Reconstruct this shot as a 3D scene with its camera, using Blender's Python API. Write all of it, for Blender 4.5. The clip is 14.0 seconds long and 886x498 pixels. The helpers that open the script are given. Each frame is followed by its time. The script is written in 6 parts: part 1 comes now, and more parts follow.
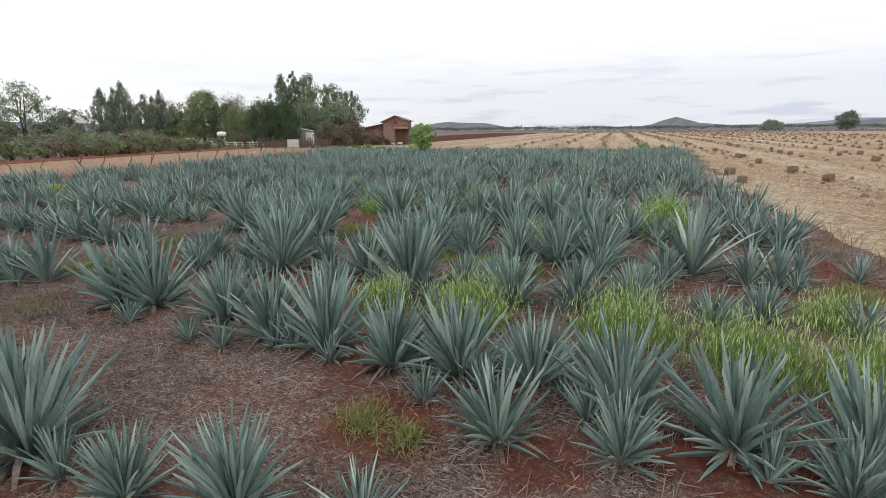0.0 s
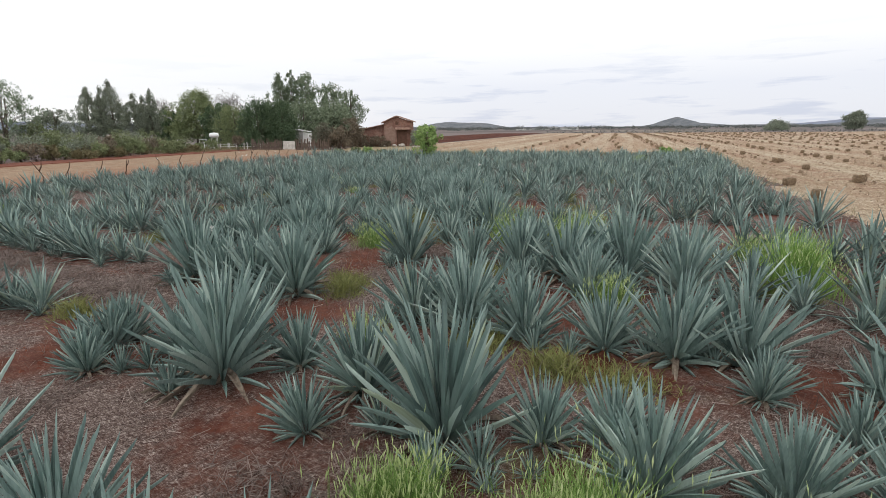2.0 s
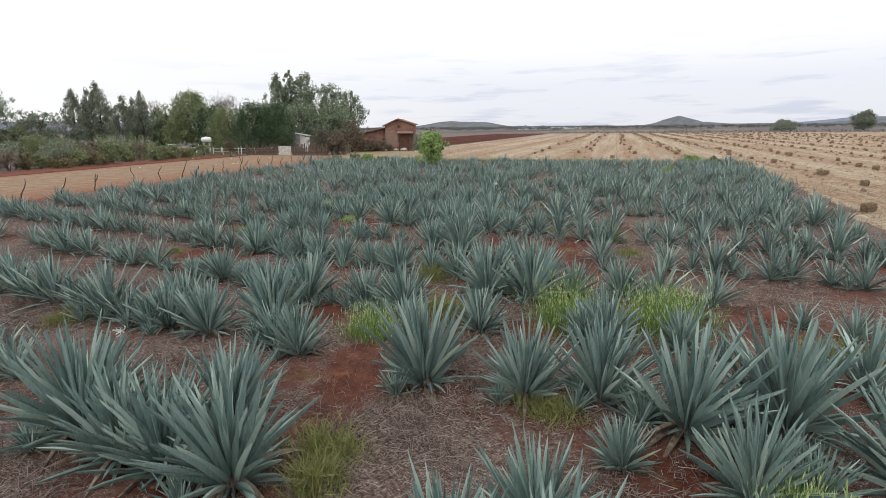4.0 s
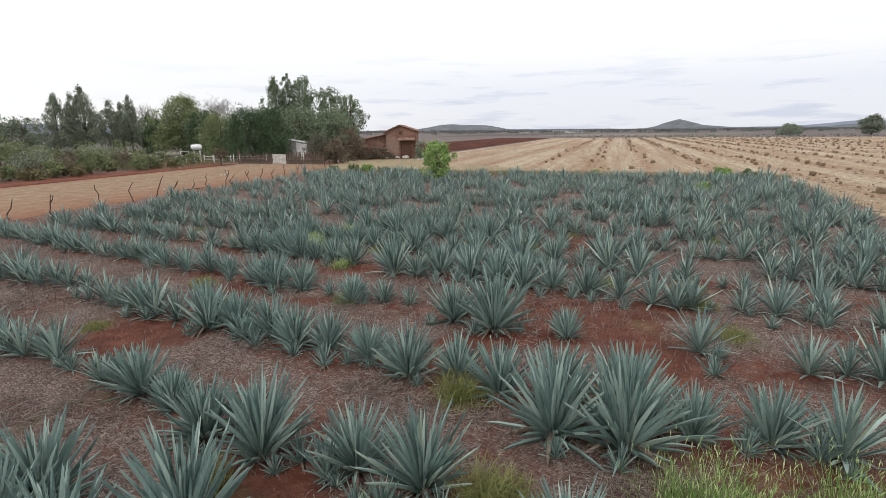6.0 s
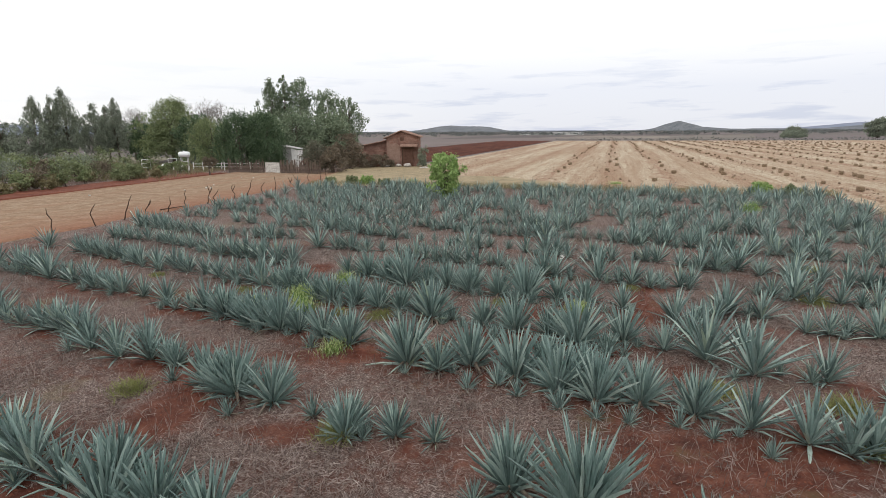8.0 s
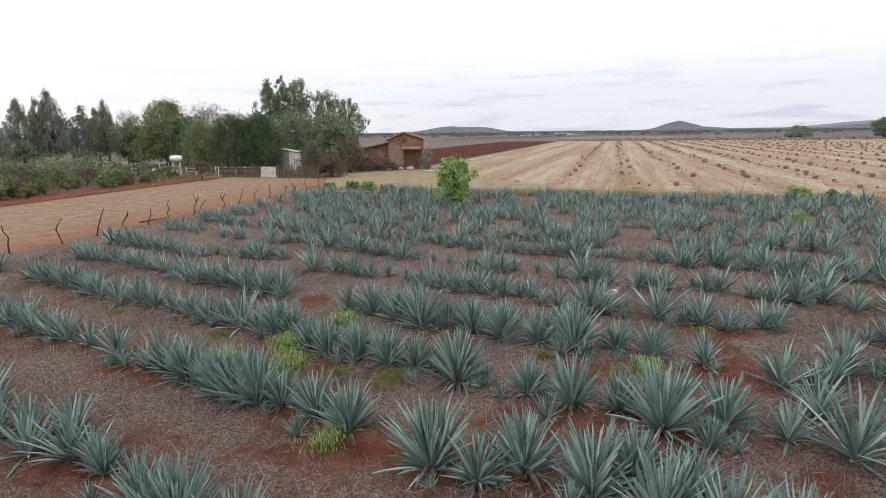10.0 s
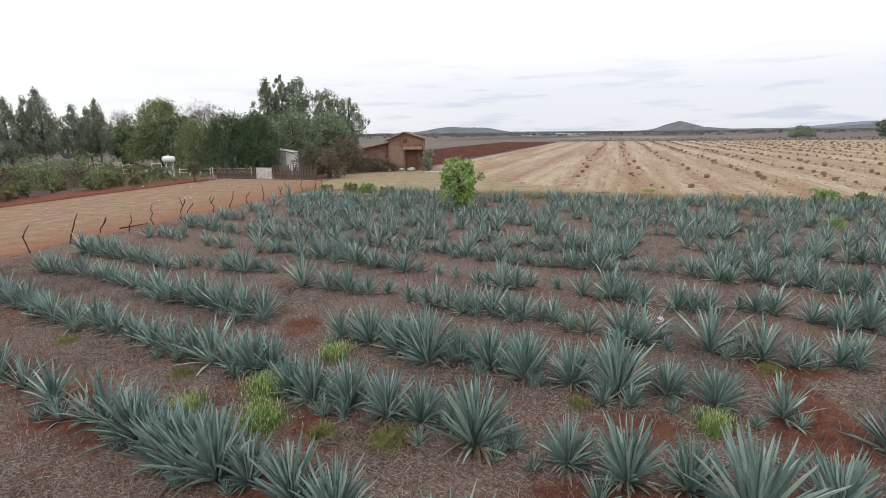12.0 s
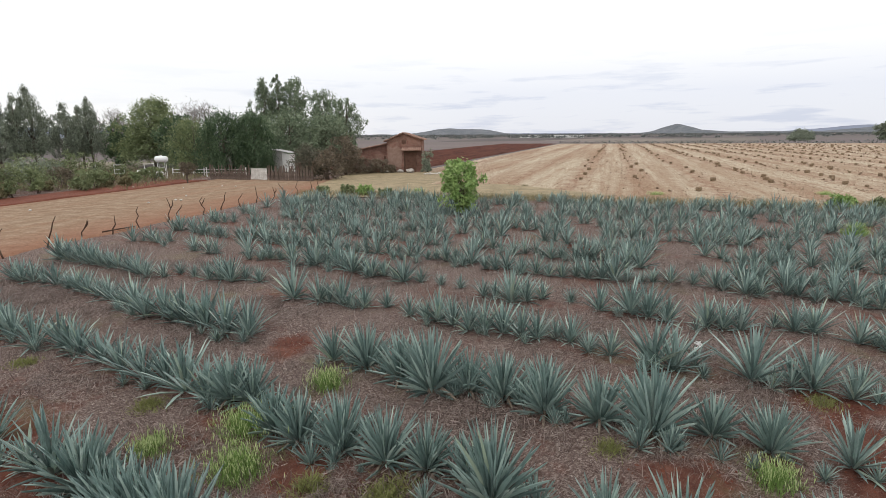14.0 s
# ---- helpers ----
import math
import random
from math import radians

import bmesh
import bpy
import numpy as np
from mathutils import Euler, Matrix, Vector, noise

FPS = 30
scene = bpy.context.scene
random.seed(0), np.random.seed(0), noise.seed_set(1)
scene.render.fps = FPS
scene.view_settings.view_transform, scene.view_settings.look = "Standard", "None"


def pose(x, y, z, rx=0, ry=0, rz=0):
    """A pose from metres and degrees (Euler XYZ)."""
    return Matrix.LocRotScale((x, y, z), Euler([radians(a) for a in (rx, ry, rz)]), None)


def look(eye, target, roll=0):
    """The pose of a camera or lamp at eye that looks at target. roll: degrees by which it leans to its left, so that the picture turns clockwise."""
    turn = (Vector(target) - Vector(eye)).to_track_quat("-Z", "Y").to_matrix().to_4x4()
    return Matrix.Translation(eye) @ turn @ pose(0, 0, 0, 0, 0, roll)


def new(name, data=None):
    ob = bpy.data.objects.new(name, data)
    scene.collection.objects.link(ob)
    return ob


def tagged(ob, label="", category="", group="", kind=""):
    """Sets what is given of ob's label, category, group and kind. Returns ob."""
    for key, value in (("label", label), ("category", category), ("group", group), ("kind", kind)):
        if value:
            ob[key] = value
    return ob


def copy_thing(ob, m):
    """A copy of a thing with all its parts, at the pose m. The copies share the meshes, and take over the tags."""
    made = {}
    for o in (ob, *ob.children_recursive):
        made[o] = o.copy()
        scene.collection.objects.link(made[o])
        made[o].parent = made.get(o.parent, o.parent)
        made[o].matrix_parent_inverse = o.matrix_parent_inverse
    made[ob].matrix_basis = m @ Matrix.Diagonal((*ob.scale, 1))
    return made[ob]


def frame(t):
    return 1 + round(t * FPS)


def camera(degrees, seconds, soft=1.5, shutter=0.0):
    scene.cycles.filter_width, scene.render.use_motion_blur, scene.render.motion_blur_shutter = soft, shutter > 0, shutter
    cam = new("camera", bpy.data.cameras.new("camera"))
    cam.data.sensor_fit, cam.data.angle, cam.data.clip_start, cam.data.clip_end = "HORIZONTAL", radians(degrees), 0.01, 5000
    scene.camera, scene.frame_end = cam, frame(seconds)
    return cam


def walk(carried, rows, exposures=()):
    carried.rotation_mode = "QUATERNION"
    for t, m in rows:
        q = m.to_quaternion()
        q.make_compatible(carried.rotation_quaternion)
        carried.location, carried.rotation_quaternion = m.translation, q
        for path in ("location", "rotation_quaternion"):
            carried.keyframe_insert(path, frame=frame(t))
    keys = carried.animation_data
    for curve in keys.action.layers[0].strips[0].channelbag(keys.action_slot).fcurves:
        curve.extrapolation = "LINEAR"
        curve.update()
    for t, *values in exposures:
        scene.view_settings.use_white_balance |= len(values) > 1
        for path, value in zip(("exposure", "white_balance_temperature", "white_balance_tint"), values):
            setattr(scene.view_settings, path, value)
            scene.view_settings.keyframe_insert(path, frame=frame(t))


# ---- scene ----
cam = camera(80.0, 14.0, soft=0.7)
PATH = [
    (0, (2.596, 4.463, 2.882), (2.572, 6.413, 2.437), -0.5),
    (0.5, (2.425, 5.64, 2.886), (2.401, 7.59, 2.442), -0.5),
    (1, (2.27, 6.741, 2.918), (2.245, 8.691, 2.473), -0.5),
    (1.5, (2.11, 7.87, 2.972), (2.085, 9.819, 2.526), -0.6),
    (2, (1.955, 9.029, 3.047), (1.93, 10.978, 2.602), -0.5),
    (2.5, (1.812, 10.187, 3.188), (1.786, 12.136, 2.743), -0.5),
    (3, (1.64, 11.317, 3.399), (1.613, 13.266, 2.953), -0.5),
    (3.2, (1.592, 11.716, 3.494), (1.564, 13.665, 3.043), -0.5),
    (5.3, (1.079, 16.803, 4.058), (1.048, 18.753, 3.618), -0.6),
    (5.5, (1.003, 17.222, 4.12), (0.972, 19.173, 3.681), -0.6),
    (6, (0.82, 18.469, 4.312), (0.789, 20.42, 3.874), -0.5),
    (6.5, (0.615, 19.688, 4.532), (0.587, 21.639, 4.094), -0.5),
    (7, (0.426, 20.929, 4.733), (0.398, 22.881, 4.296), -0.4),
    (7.5, (0.235, 22.198, 4.91), (0.206, 24.15, 4.473), -0.5),
    (8, (0.031, 23.43, 5.024), (0.004, 25.382, 4.59), -0.4),
    (8.5, (-0.163, 24.544, 5.144), (-0.189, 26.497, 4.711), -0.4),
    (8.7, (-0.231, 24.87, 5.138), (-0.256, 26.825, 4.715), -0.4),
    (10.8, (-0.718, 28.206, 5.1), (-0.75, 30.158, 4.665), -0.8),
    (11, (-0.725, 28.464, 5.051), (-0.76, 30.417, 4.621), -0.7),
    (11.5, (-0.799, 28.907, 5.044), (-0.832, 30.86, 4.614), -0.7),
    (12, (-0.866, 29.397, 5.024), (-0.897, 31.35, 4.595), -0.7),
    (12.5, (-0.92, 29.853, 4.999), (-0.949, 31.806, 4.57), -0.6),
    (13, (-0.991, 30.243, 4.981), (-1.017, 32.196, 4.554), -0.6),
    (13.5, (-1.021, 30.589, 4.957), (-1.046, 32.544, 4.532), -0.5),
    (14, (-1.067, 30.875, 4.951), (-1.089, 32.829, 4.527), -0.4),
]
walk(cam, [(t, look(eye, target, roll)) for t, eye, target, roll in PATH])

# ---- sky, sun and light ----
world = bpy.data.worlds.new("overcast_sky")
scene.world = world
world.use_nodes = True
wn = world.node_tree
wn.nodes.clear()


def wnode(kind, **vals):
    n = wn.nodes.new(kind)
    for k, v in vals.items():
        n.inputs[k].default_value = v
    return n


sky = wn.nodes.new("ShaderNodeTexSky")
sky.sky_type = "NISHITA"
sky.sun_disc = False
sky.sun_elevation, sky.sun_rotation = radians(52), radians(-60)
sky_gain = wn.nodes.new("ShaderNodeMixRGB")
sky_gain.blend_type = "MULTIPLY"
sky_gain.inputs[0].default_value = 1.0
sky_gain.inputs[2].default_value = (0.10, 0.10, 0.10, 1)
wn.links.new(sky.outputs[0], sky_gain.inputs[1])
coord = wn.nodes.new("ShaderNodeTexCoord")
split = wn.nodes.new("ShaderNodeSeparateXYZ")
wn.links.new(coord.outputs["Generated"], split.inputs[0])
# cloud deck: bright white above, blue-grey towards the horizon
deck = wn.nodes.new("ShaderNodeValToRGB")
deck.color_ramp.elements[0].position, deck.color_ramp.elements[0].color = 0.0, (0.87, 0.89, 0.96, 1)
deck.color_ramp.elements[1].position, deck.color_ramp.elements[1].color = 0.30, (1.22, 1.22, 1.22, 1)
mid = deck.color_ramp.elements.new(0.07)
mid.color = (0.90, 0.92, 1.0, 1)
mid = deck.color_ramp.elements.new(0.13)
mid.color = (1.08, 1.08, 1.10, 1)
wn.links.new(split.outputs["Z"], deck.inputs[0])
# streaky low cloud
stretch = wn.nodes.new("ShaderNodeMapping")
stretch.inputs["Scale"].default_value = (2.6, 2.6, 24.0)
wn.links.new(coord.outputs["Generated"], stretch.inputs[0])
streaks = wnode("ShaderNodeTexNoise", Scale=3.0, Detail=5.0, Roughness=0.55)
wn.links.new(stretch.outputs[0], streaks.inputs["Vector"])
streak_ramp = wn.nodes.new("ShaderNodeValToRGB")
streak_ramp.color_ramp.elements[0].position, streak_ramp.color_ramp.elements[0].color = 0.33, (0.80, 0.83, 0.90, 1)
streak_ramp.color_ramp.elements[1].position, streak_ramp.color_ramp.elements[1].color = 0.47, (1, 1, 1, 1)
wn.links.new(streaks.outputs["Fac"], streak_ramp.inputs[0])
low = wn.nodes.new("ShaderNodeMapRange")
low.inputs["From Min"].default_value, low.inputs["From Max"].default_value = 0.06, 0.16
low.inputs["To Min"].default_value, low.inputs["To Max"].default_value = 1.0, 0.0
wn.links.new(split.outputs["Z"], low.inputs["Value"])
streak_mix = wn.nodes.new("ShaderNodeMixRGB")
streak_mix.blend_type = "MULTIPLY"
wn.links.new(low.outputs[0], streak_mix.inputs[0])
wn.links.new(deck.outputs[0], streak_mix.inputs[1])
wn.links.new(streak_ramp.outputs[0], streak_mix.inputs[2])
# thin blue-grey cloud low on one side, plain white on the other
side = wn.nodes.new("ShaderNodeMapRange")
side.inputs["From Min"].default_value, side.inputs["From Max"].default_value = -0.55, 0.05
side.inputs["To Min"].default_value, side.inputs["To Max"].default_value = 0.75, 0.0
wn.links.new(split.outputs["X"], side.inputs["Value"])
white_side = wn.nodes.new("ShaderNodeMixRGB")
white_side.inputs[2].default_value = (1.07, 1.07, 1.07, 1)
wn.links.new(side.outputs[0], white_side.inputs[0])
wn.links.new(streak_mix.outputs[0], white_side.inputs[1])
cover = wn.nodes.new("ShaderNodeMixRGB")
cover.inputs[0].default_value = 0.90
wn.links.new(sky_gain.outputs[0], cover.inputs[1])
wn.links.new(white_side.outputs[0], cover.inputs[2])
back = wnode("ShaderNodeBackground", Strength=1.0)
wn.links.new(cover.outputs[0], back.inputs["Color"])
wout = wn.nodes.new("ShaderNodeOutputWorld")
wn.links.new(back.outputs[0], wout.inputs[0])

sun_data = bpy.data.lights.new("sun", "SUN")
sun_data.energy, sun_data.angle, sun_data.color = 0.9, radians(25), (1.0, 0.96, 0.9)
sun = new("sun", sun_data)
sun.matrix_world = look((-30, -20, 60), (0, 20, 0))
scene.view_settings.exposure = 0.0


# ---- materials ----
class Nodes:
    """A small writer of node trees."""

    def __init__(self, name, rough=0.8, spec=0.3):
        self.mat = bpy.data.materials.new(name)
        self.mat.use_nodes = True
        self.tree = self.mat.node_tree
        self.bsdf = self.tree.nodes["Principled BSDF"]
        self.bsdf.inputs["Roughness"].default_value = rough
        self.bsdf.inputs["Specular IOR Level"].default_value = spec
        self.coord = self.add("ShaderNodeTexCoord").outputs["Object"]

    def add(self, kind, **vals):
        n = self.tree.nodes.new(kind)
        for k, v in vals.items():
            self.put(n.inputs[k], v)
        return n

    def put(self, socket, v):
        if isinstance(v, bpy.types.NodeSocket):
            self.tree.links.new(v, socket)
        else:
            socket.default_value = v

    def noise(self, scale, detail=4.0, rough=0.55, vector=None, distort=0.0):
        return self.add("ShaderNodeTexNoise", Scale=scale, Detail=detail, Roughness=rough, Distortion=distort,
                        Vector=vector or self.coord).outputs["Fac"]

    def ramp(self, fac, *stops):
        n = self.add("ShaderNodeValToRGB", Fac=fac)
        e = n.color_ramp.elements
        while len(e) < len(stops):
            e.new(0.5)
        for k, (pos, col) in zip(e, stops):
            k.position = pos
            k.color = (*col, 1) if len(col) == 3 else col
        return n.outputs[0]

    def mix(self, fac, a, b, blend="MIX"):
        n = self.add("ShaderNodeMixRGB")
        n.blend_type = blend
        for sock, v in zip(n.inputs, (fac, a, b)):
            self.put(sock, (*v, 1) if isinstance(v, tuple) and len(v) == 3 else v)
        return n.outputs[0]

    def mapped(self, rot=0.0, scale=(1, 1, 1), loc=(0, 0, 0)):
        n = self.add("ShaderNodeMapping", Vector=self.coord)
        n.vector_type = "TEXTURE"
        n.inputs["Rotation"].default_value = (0, 0, -rot)
        n.inputs["Scale"].default_value = tuple(1 / k for k in scale)
        n.inputs["Location"].default_value = loc
        return n.outputs[0]

    def done(self, color, bump=None, strength=0.4, distance=0.02):
        self.put(self.bsdf.inputs["Base Color"], (*color, 1) if isinstance(color, tuple) and len(color) == 3 else color)
        if bump is not None:
            b = self.add("ShaderNodeBump", Strength=strength, Distance=distance, Height=bump)
            self.put(self.bsdf.inputs["Normal"], b.outputs[0])
        return self.mat


def simple(name, a, b, scale=3.0, rough=0.85, spec=0.25, bump=0.0, fine=8.0, distance=0.02):
    """Two tones mixed by coarse and fine noise."""
    n = Nodes(name, rough, spec)
    f = n.mix(0.5, n.noise(scale, 4.0), n.noise(scale * fine, 3.0))
    c = n.ramp(f, (0.36, a), (0.64, b))
    return n.done(c, n.noise(scale * fine, 3.0) if bump else None, bump, distance)


def leafy(name, dark, light, yellow=None, rough=0.6, spec=0.3, scale=0.9):
    """Foliage: tone varies leaf by leaf and over the crown, with a little light through the leaf."""
    n = Nodes(name, rough, spec)
    isl = n.add("ShaderNodeNewGeometry").outputs["Random Per Island"]
    f = n.mix(0.45, isl, n.noise(scale, 3.0))
    stops = [(0.2, dark), (0.75, light)]
    if yellow:
        stops.append((0.97, yellow))
    c = n.ramp(f, *stops)
    n.done(c)
    t = n.add("ShaderNodeBsdfTranslucent", Color=c)
    m = n.add("ShaderNodeMixShader")
    m.inputs[0].default_value = 0.25
    n.tree.links.new(n.bsdf.outputs[0], m.inputs[1])
    n.tree.links.new(t.outputs[0], m.inputs[2])
    n.tree.links.new(m.outputs[0], n.tree.nodes["Material Output"].inputs[0])
    return n.mat


def agave_material(name, per_object):
    n = Nodes(name, 0.42, 0.5)
    if per_object:
        r = n.add("ShaderNodeObjectInfo").outputs["Random"]
    else:
        r = n.add("ShaderNodeNewGeometry").outputs["Random Per Island"]
    c = n.ramp(r, (0.0, (0.034, 0.064, 0.058)), (0.35, (0.138, 0.213, 0.195)), (0.7, (0.298, 0.408, 0.370)), (0.93, (0.550, 0.660, 0.588)), (1.0, (0.385, 0.450, 0.300)))
    bloom = n.noise(2.3, 4.0, 0.6)
    c = n.mix(n.ramp(bloom, (0.42, (0, 0, 0)), (0.72, (0.45, 0.45, 0.45))), c, (0.340, 0.415, 0.385))
    streak = n.add("ShaderNodeMapping", Vector=n.coord)
    streak.inputs["Scale"].default_value = (60, 60, 1.5)
    c = n.mix(0.28, c, n.ramp(n.noise(1.0, 2.0, 0.5, streak.outputs[0]), (0.35, (0.06, 0.11, 0.11)), (0.7, (0.32, 0.42, 0.39))))
    return n.done(c)


M = {}
M["agave"] = agave_material("agave_leaf", True)
M["agave_far"] = agave_material("agave_leaf_field", False)
M["dead_leaf"] = simple("dead_agave_leaf", (0.085, 0.060, 0.046), (0.30, 0.25, 0.20), 3.0)


def ground_material():
    n = Nodes("red_field_soil", 0.95, 0.15)
    red = n.ramp(n.noise(2.2, 7.0, 0.72), (0.32, (0.056, 0.017, 0.011)), (0.50, (0.122, 0.039, 0.024)), (0.68, (0.205, 0.080, 0.052)))
    fibre = n.mix(0.5, n.noise(11.0, 4.0, 0.75, n.mapped(0.6, (1, 3.0, 1)), 1.5), n.noise(13.0, 4.0, 0.75, n.mapped(-0.7, (1, 3.0, 1)), 1.5))
    straw = n.ramp(fibre, (0.40, (0.040, 0.022, 0.017)), (0.48, (0.115, 0.078, 0.067)), (0.54, (0.225, 0.172, 0.153)), (0.61, (0.50, 0.43, 0.385)))
    cover_mask = n.mix(0.45, n.noise(0.42, 5.0, 0.6, distort=0.6), n.noise(3.6, 6.0, 0.75))
    xyz = n.add("ShaderNodeSeparateXYZ", Vector=n.coord)
    slope = n.add("ShaderNodeMath")
    slope.operation = "MULTIPLY_ADD"
    n.put(slope.inputs[0], xyz.outputs["X"])
    slope.inputs[1].default_value = 0.54
    n.put(slope.inputs[2], xyz.outputs["Y"])
    lane = n.add("ShaderNodeMath")
    lane.operation = "MULTIPLY_ADD"
    n.put(lane.inputs[0], slope.outputs[0])
    lane.inputs[1].default_value, lane.inputs[2].default_value = 1 / 3.235, -8.3 / 3.235 + 20
    turn = n.add("ShaderNodeMath")
    turn.operation = "FRACT"
    n.put(turn.inputs[0], lane.outputs[0])
    furrow = n.ramp(turn.outputs[0], (0.0, (0.30, 0.30, 0.30)), (0.25, (0.62, 0.62, 0.62)), (0.60, (0.66, 0.66, 0.66)), (0.85, (0.36, 0.36, 0.36)), (1.0, (0.30, 0.30, 0.30)))
    cover_mask = n.mix(0.22, cover_mask, furrow)
    share = n.add("ShaderNodeMath")
    share.operation = "MULTIPLY"
    n.put(share.inputs[0], slope.outputs[0])
    share.inputs[1].default_value = 1 / 60
    # the rows that were hoed last lie barer
    hoed = n.ramp(share.outputs[0], (0.36, (0.56, 0.56, 0.56)), (0.44, (0.53, 0.53, 0.53)), (0.585, (0.52, 0.52, 0.52)), (0.65, (0.66, 0.66, 0.66)))
    cover_mask = n.mix(0.30, cover_mask, hoed)
    patch = n.add("ShaderNodeAttribute")
    patch.attribute_name = "hoed"
    torn = n.ramp(n.mix(0.35, patch.outputs["Fac"], n.noise(5.0, 5.0, 0.75)), (0.30, (0, 0, 0)), (0.66, (0.8, 0.8, 0.8)))
    c = n.mix(n.ramp(cover_mask, (0.440, (0, 0, 0)), (0.540, (1, 1, 1))), red, straw)
    c = n.mix(torn, c, red)
    green = n.ramp(n.noise(0.35, 5.0, 0.7, n.mapped(loc=(7, 3, 0))), (0.58, (0, 0, 0)), (0.72, (0.55, 0.55, 0.55)))
    c = n.mix(green, c, (0.17, 0.155, 0.075))
    bump = n.mix(0.5, n.noise(9.0, 6.0, 0.7), fibre)
    return n.done(c, bump, 1.0, 0.06)


def road_material():
    n = Nodes("packed_dirt_road", 0.95, 0.15)
    along = n.mapped(0.23, (0.6, 0.05, 1))
    base = n.ramp(n.noise(1.1, 6.0, 0.6), (0.3, (0.235, 0.150, 0.098)), (0.5, (0.305, 0.215, 0.145)), (0.7, (0.375, 0.285, 0.205)))
    ruts = n.ramp(n.noise(1.0, 5.0, 0.6, along), (0.50, (0, 0, 0)), (0.68, (0.55, 0.55, 0.55)))
    c = n.mix(ruts, base, (0.30, 0.165, 0.105))
    xyz = n.add("ShaderNodeSeparateXYZ", Vector=n.coord)
    over = n.add("ShaderNodeMath")
    over.operation = "MULTIPLY_ADD"
    n.put(over.inputs[0], xyz.outputs["Y"])
    over.inputs[1].default_value = -0.235
    n.put(over.inputs[2], xyz.outputs["X"])
    across = n.add("ShaderNodeMapRange", Value=over.outputs[0])
    across.inputs["From Min"].default_value, across.inputs["From Max"].default_value = -50.0, -32.0
    red = n.ramp(n.mix(0.22, across.outputs[0], n.noise(0.5, 5.0, 0.7)), (0.10, (0.45, 0.45, 0.45)), (0.22, (0, 0, 0)), (0.62, (0, 0, 0)), (0.86, (0.7, 0.7, 0.7)))
    c = n.mix(red, c, (0.265, 0.120, 0.075))
    fine = n.ramp(n.noise(7.0, 5.0, 0.7), (0.35, (0.72, 0.70, 0.68)), (0.65, (1.08, 1.08, 1.08)))
    return n.done(n.mix(1.0, c, fine, "MULTIPLY"), n.noise(5.0, 6.0, 0.7), 0.5, 0.05)


FURROW = math.atan2(0.293, 0.956)


def stubble_material():
    n = Nodes("harvested_stubble", 0.95, 0.15)
    rows = n.mapped(FURROW, (1.25, 0.05, 1))
    wide = n.mapped(FURROW, (0.16, 0.010, 1))
    grit = n.mix(0.45, n.noise(3.5, 7.0, 0.8, distort=1.0), n.noise(14.0, 5.0, 0.75, distort=0.8))
    base = n.ramp(grit, (0.39, (0.185, 0.112, 0.074)), (0.46, (0.345, 0.270, 0.190)), (0.53, (0.505, 0.425, 0.315)), (0.63, (0.84, 0.74, 0.60)))
    lines = n.ramp(n.mix(0.35, n.noise(1.0, 5.0, 0.7, rows), n.noise(0.6, 5.0, 0.7)), (0.40, (0.8, 0.8, 0.8)), (0.50, (0, 0, 0)))
    c = n.mix(lines, base, n.ramp(grit, (0.42, (0.20, 0.095, 0.058)), (0.58, (0.35, 0.245, 0.16))))
    bands = n.ramp(n.mix(0.3, n.noise(1.0, 5.0, 0.65, wide), n.noise(1.3, 5.0, 0.75)), (0.47, (0, 0, 0)), (0.57, (0.8, 0.8, 0.8)))
    across = n.add("ShaderNodeSeparateXYZ", Vector=n.mapped(FURROW)).outputs["X"]
    drift = n.add("ShaderNodeMath")
    drift.operation = "MULTIPLY_ADD"
    n.put(drift.inputs[0], n.noise(0.25, 4.0, 0.65))
    drift.inputs[1].default_value = 2.4
    n.put(drift.inputs[2], across)
    lane = n.add("ShaderNodeMath")
    lane.operation = "MULTIPLY_ADD"
    n.put(lane.inputs[0], drift.outputs[0])
    lane.inputs[1].default_value, lane.inputs[2].default_value = 1 / 6.35, 12.8 / 6.35 + 60
    turn = n.add("ShaderNodeMath")
    turn.operation = "FRACT"
    n.put(turn.inputs[0], lane.outputs[0])
    # raked lines where the bales lie show brown soil
    raked = n.ramp(turn.outputs[0], (0.0, (0.85, 0.85, 0.85)), (0.16, (0.6, 0.6, 0.6)), (0.32, (0, 0, 0)), (0.82, (0, 0, 0)), (1.0, (0.85, 0.85, 0.85)))
    c = n.mix(n.mix(n.ramp(n.noise(0.8, 5.0, 0.75), (0.42, (0.1, 0.1, 0.1)), (0.54, (1, 1, 1))), (0, 0, 0), raked), c, n.ramp(grit, (0.40, (0.155, 0.070, 0.044)), (0.52, (0.275, 0.150, 0.096)), (0.62, (0.44, 0.30, 0.20))))
    c = n.mix(bands, c, n.ramp(grit, (0.42, (0.22, 0.115, 0.070)), (0.58, (0.38, 0.275, 0.185))))
    return n.done(c, n.mix(0.6, n.noise(1.0, 4.0, 0.6, rows), grit), 1.0, 0.14)


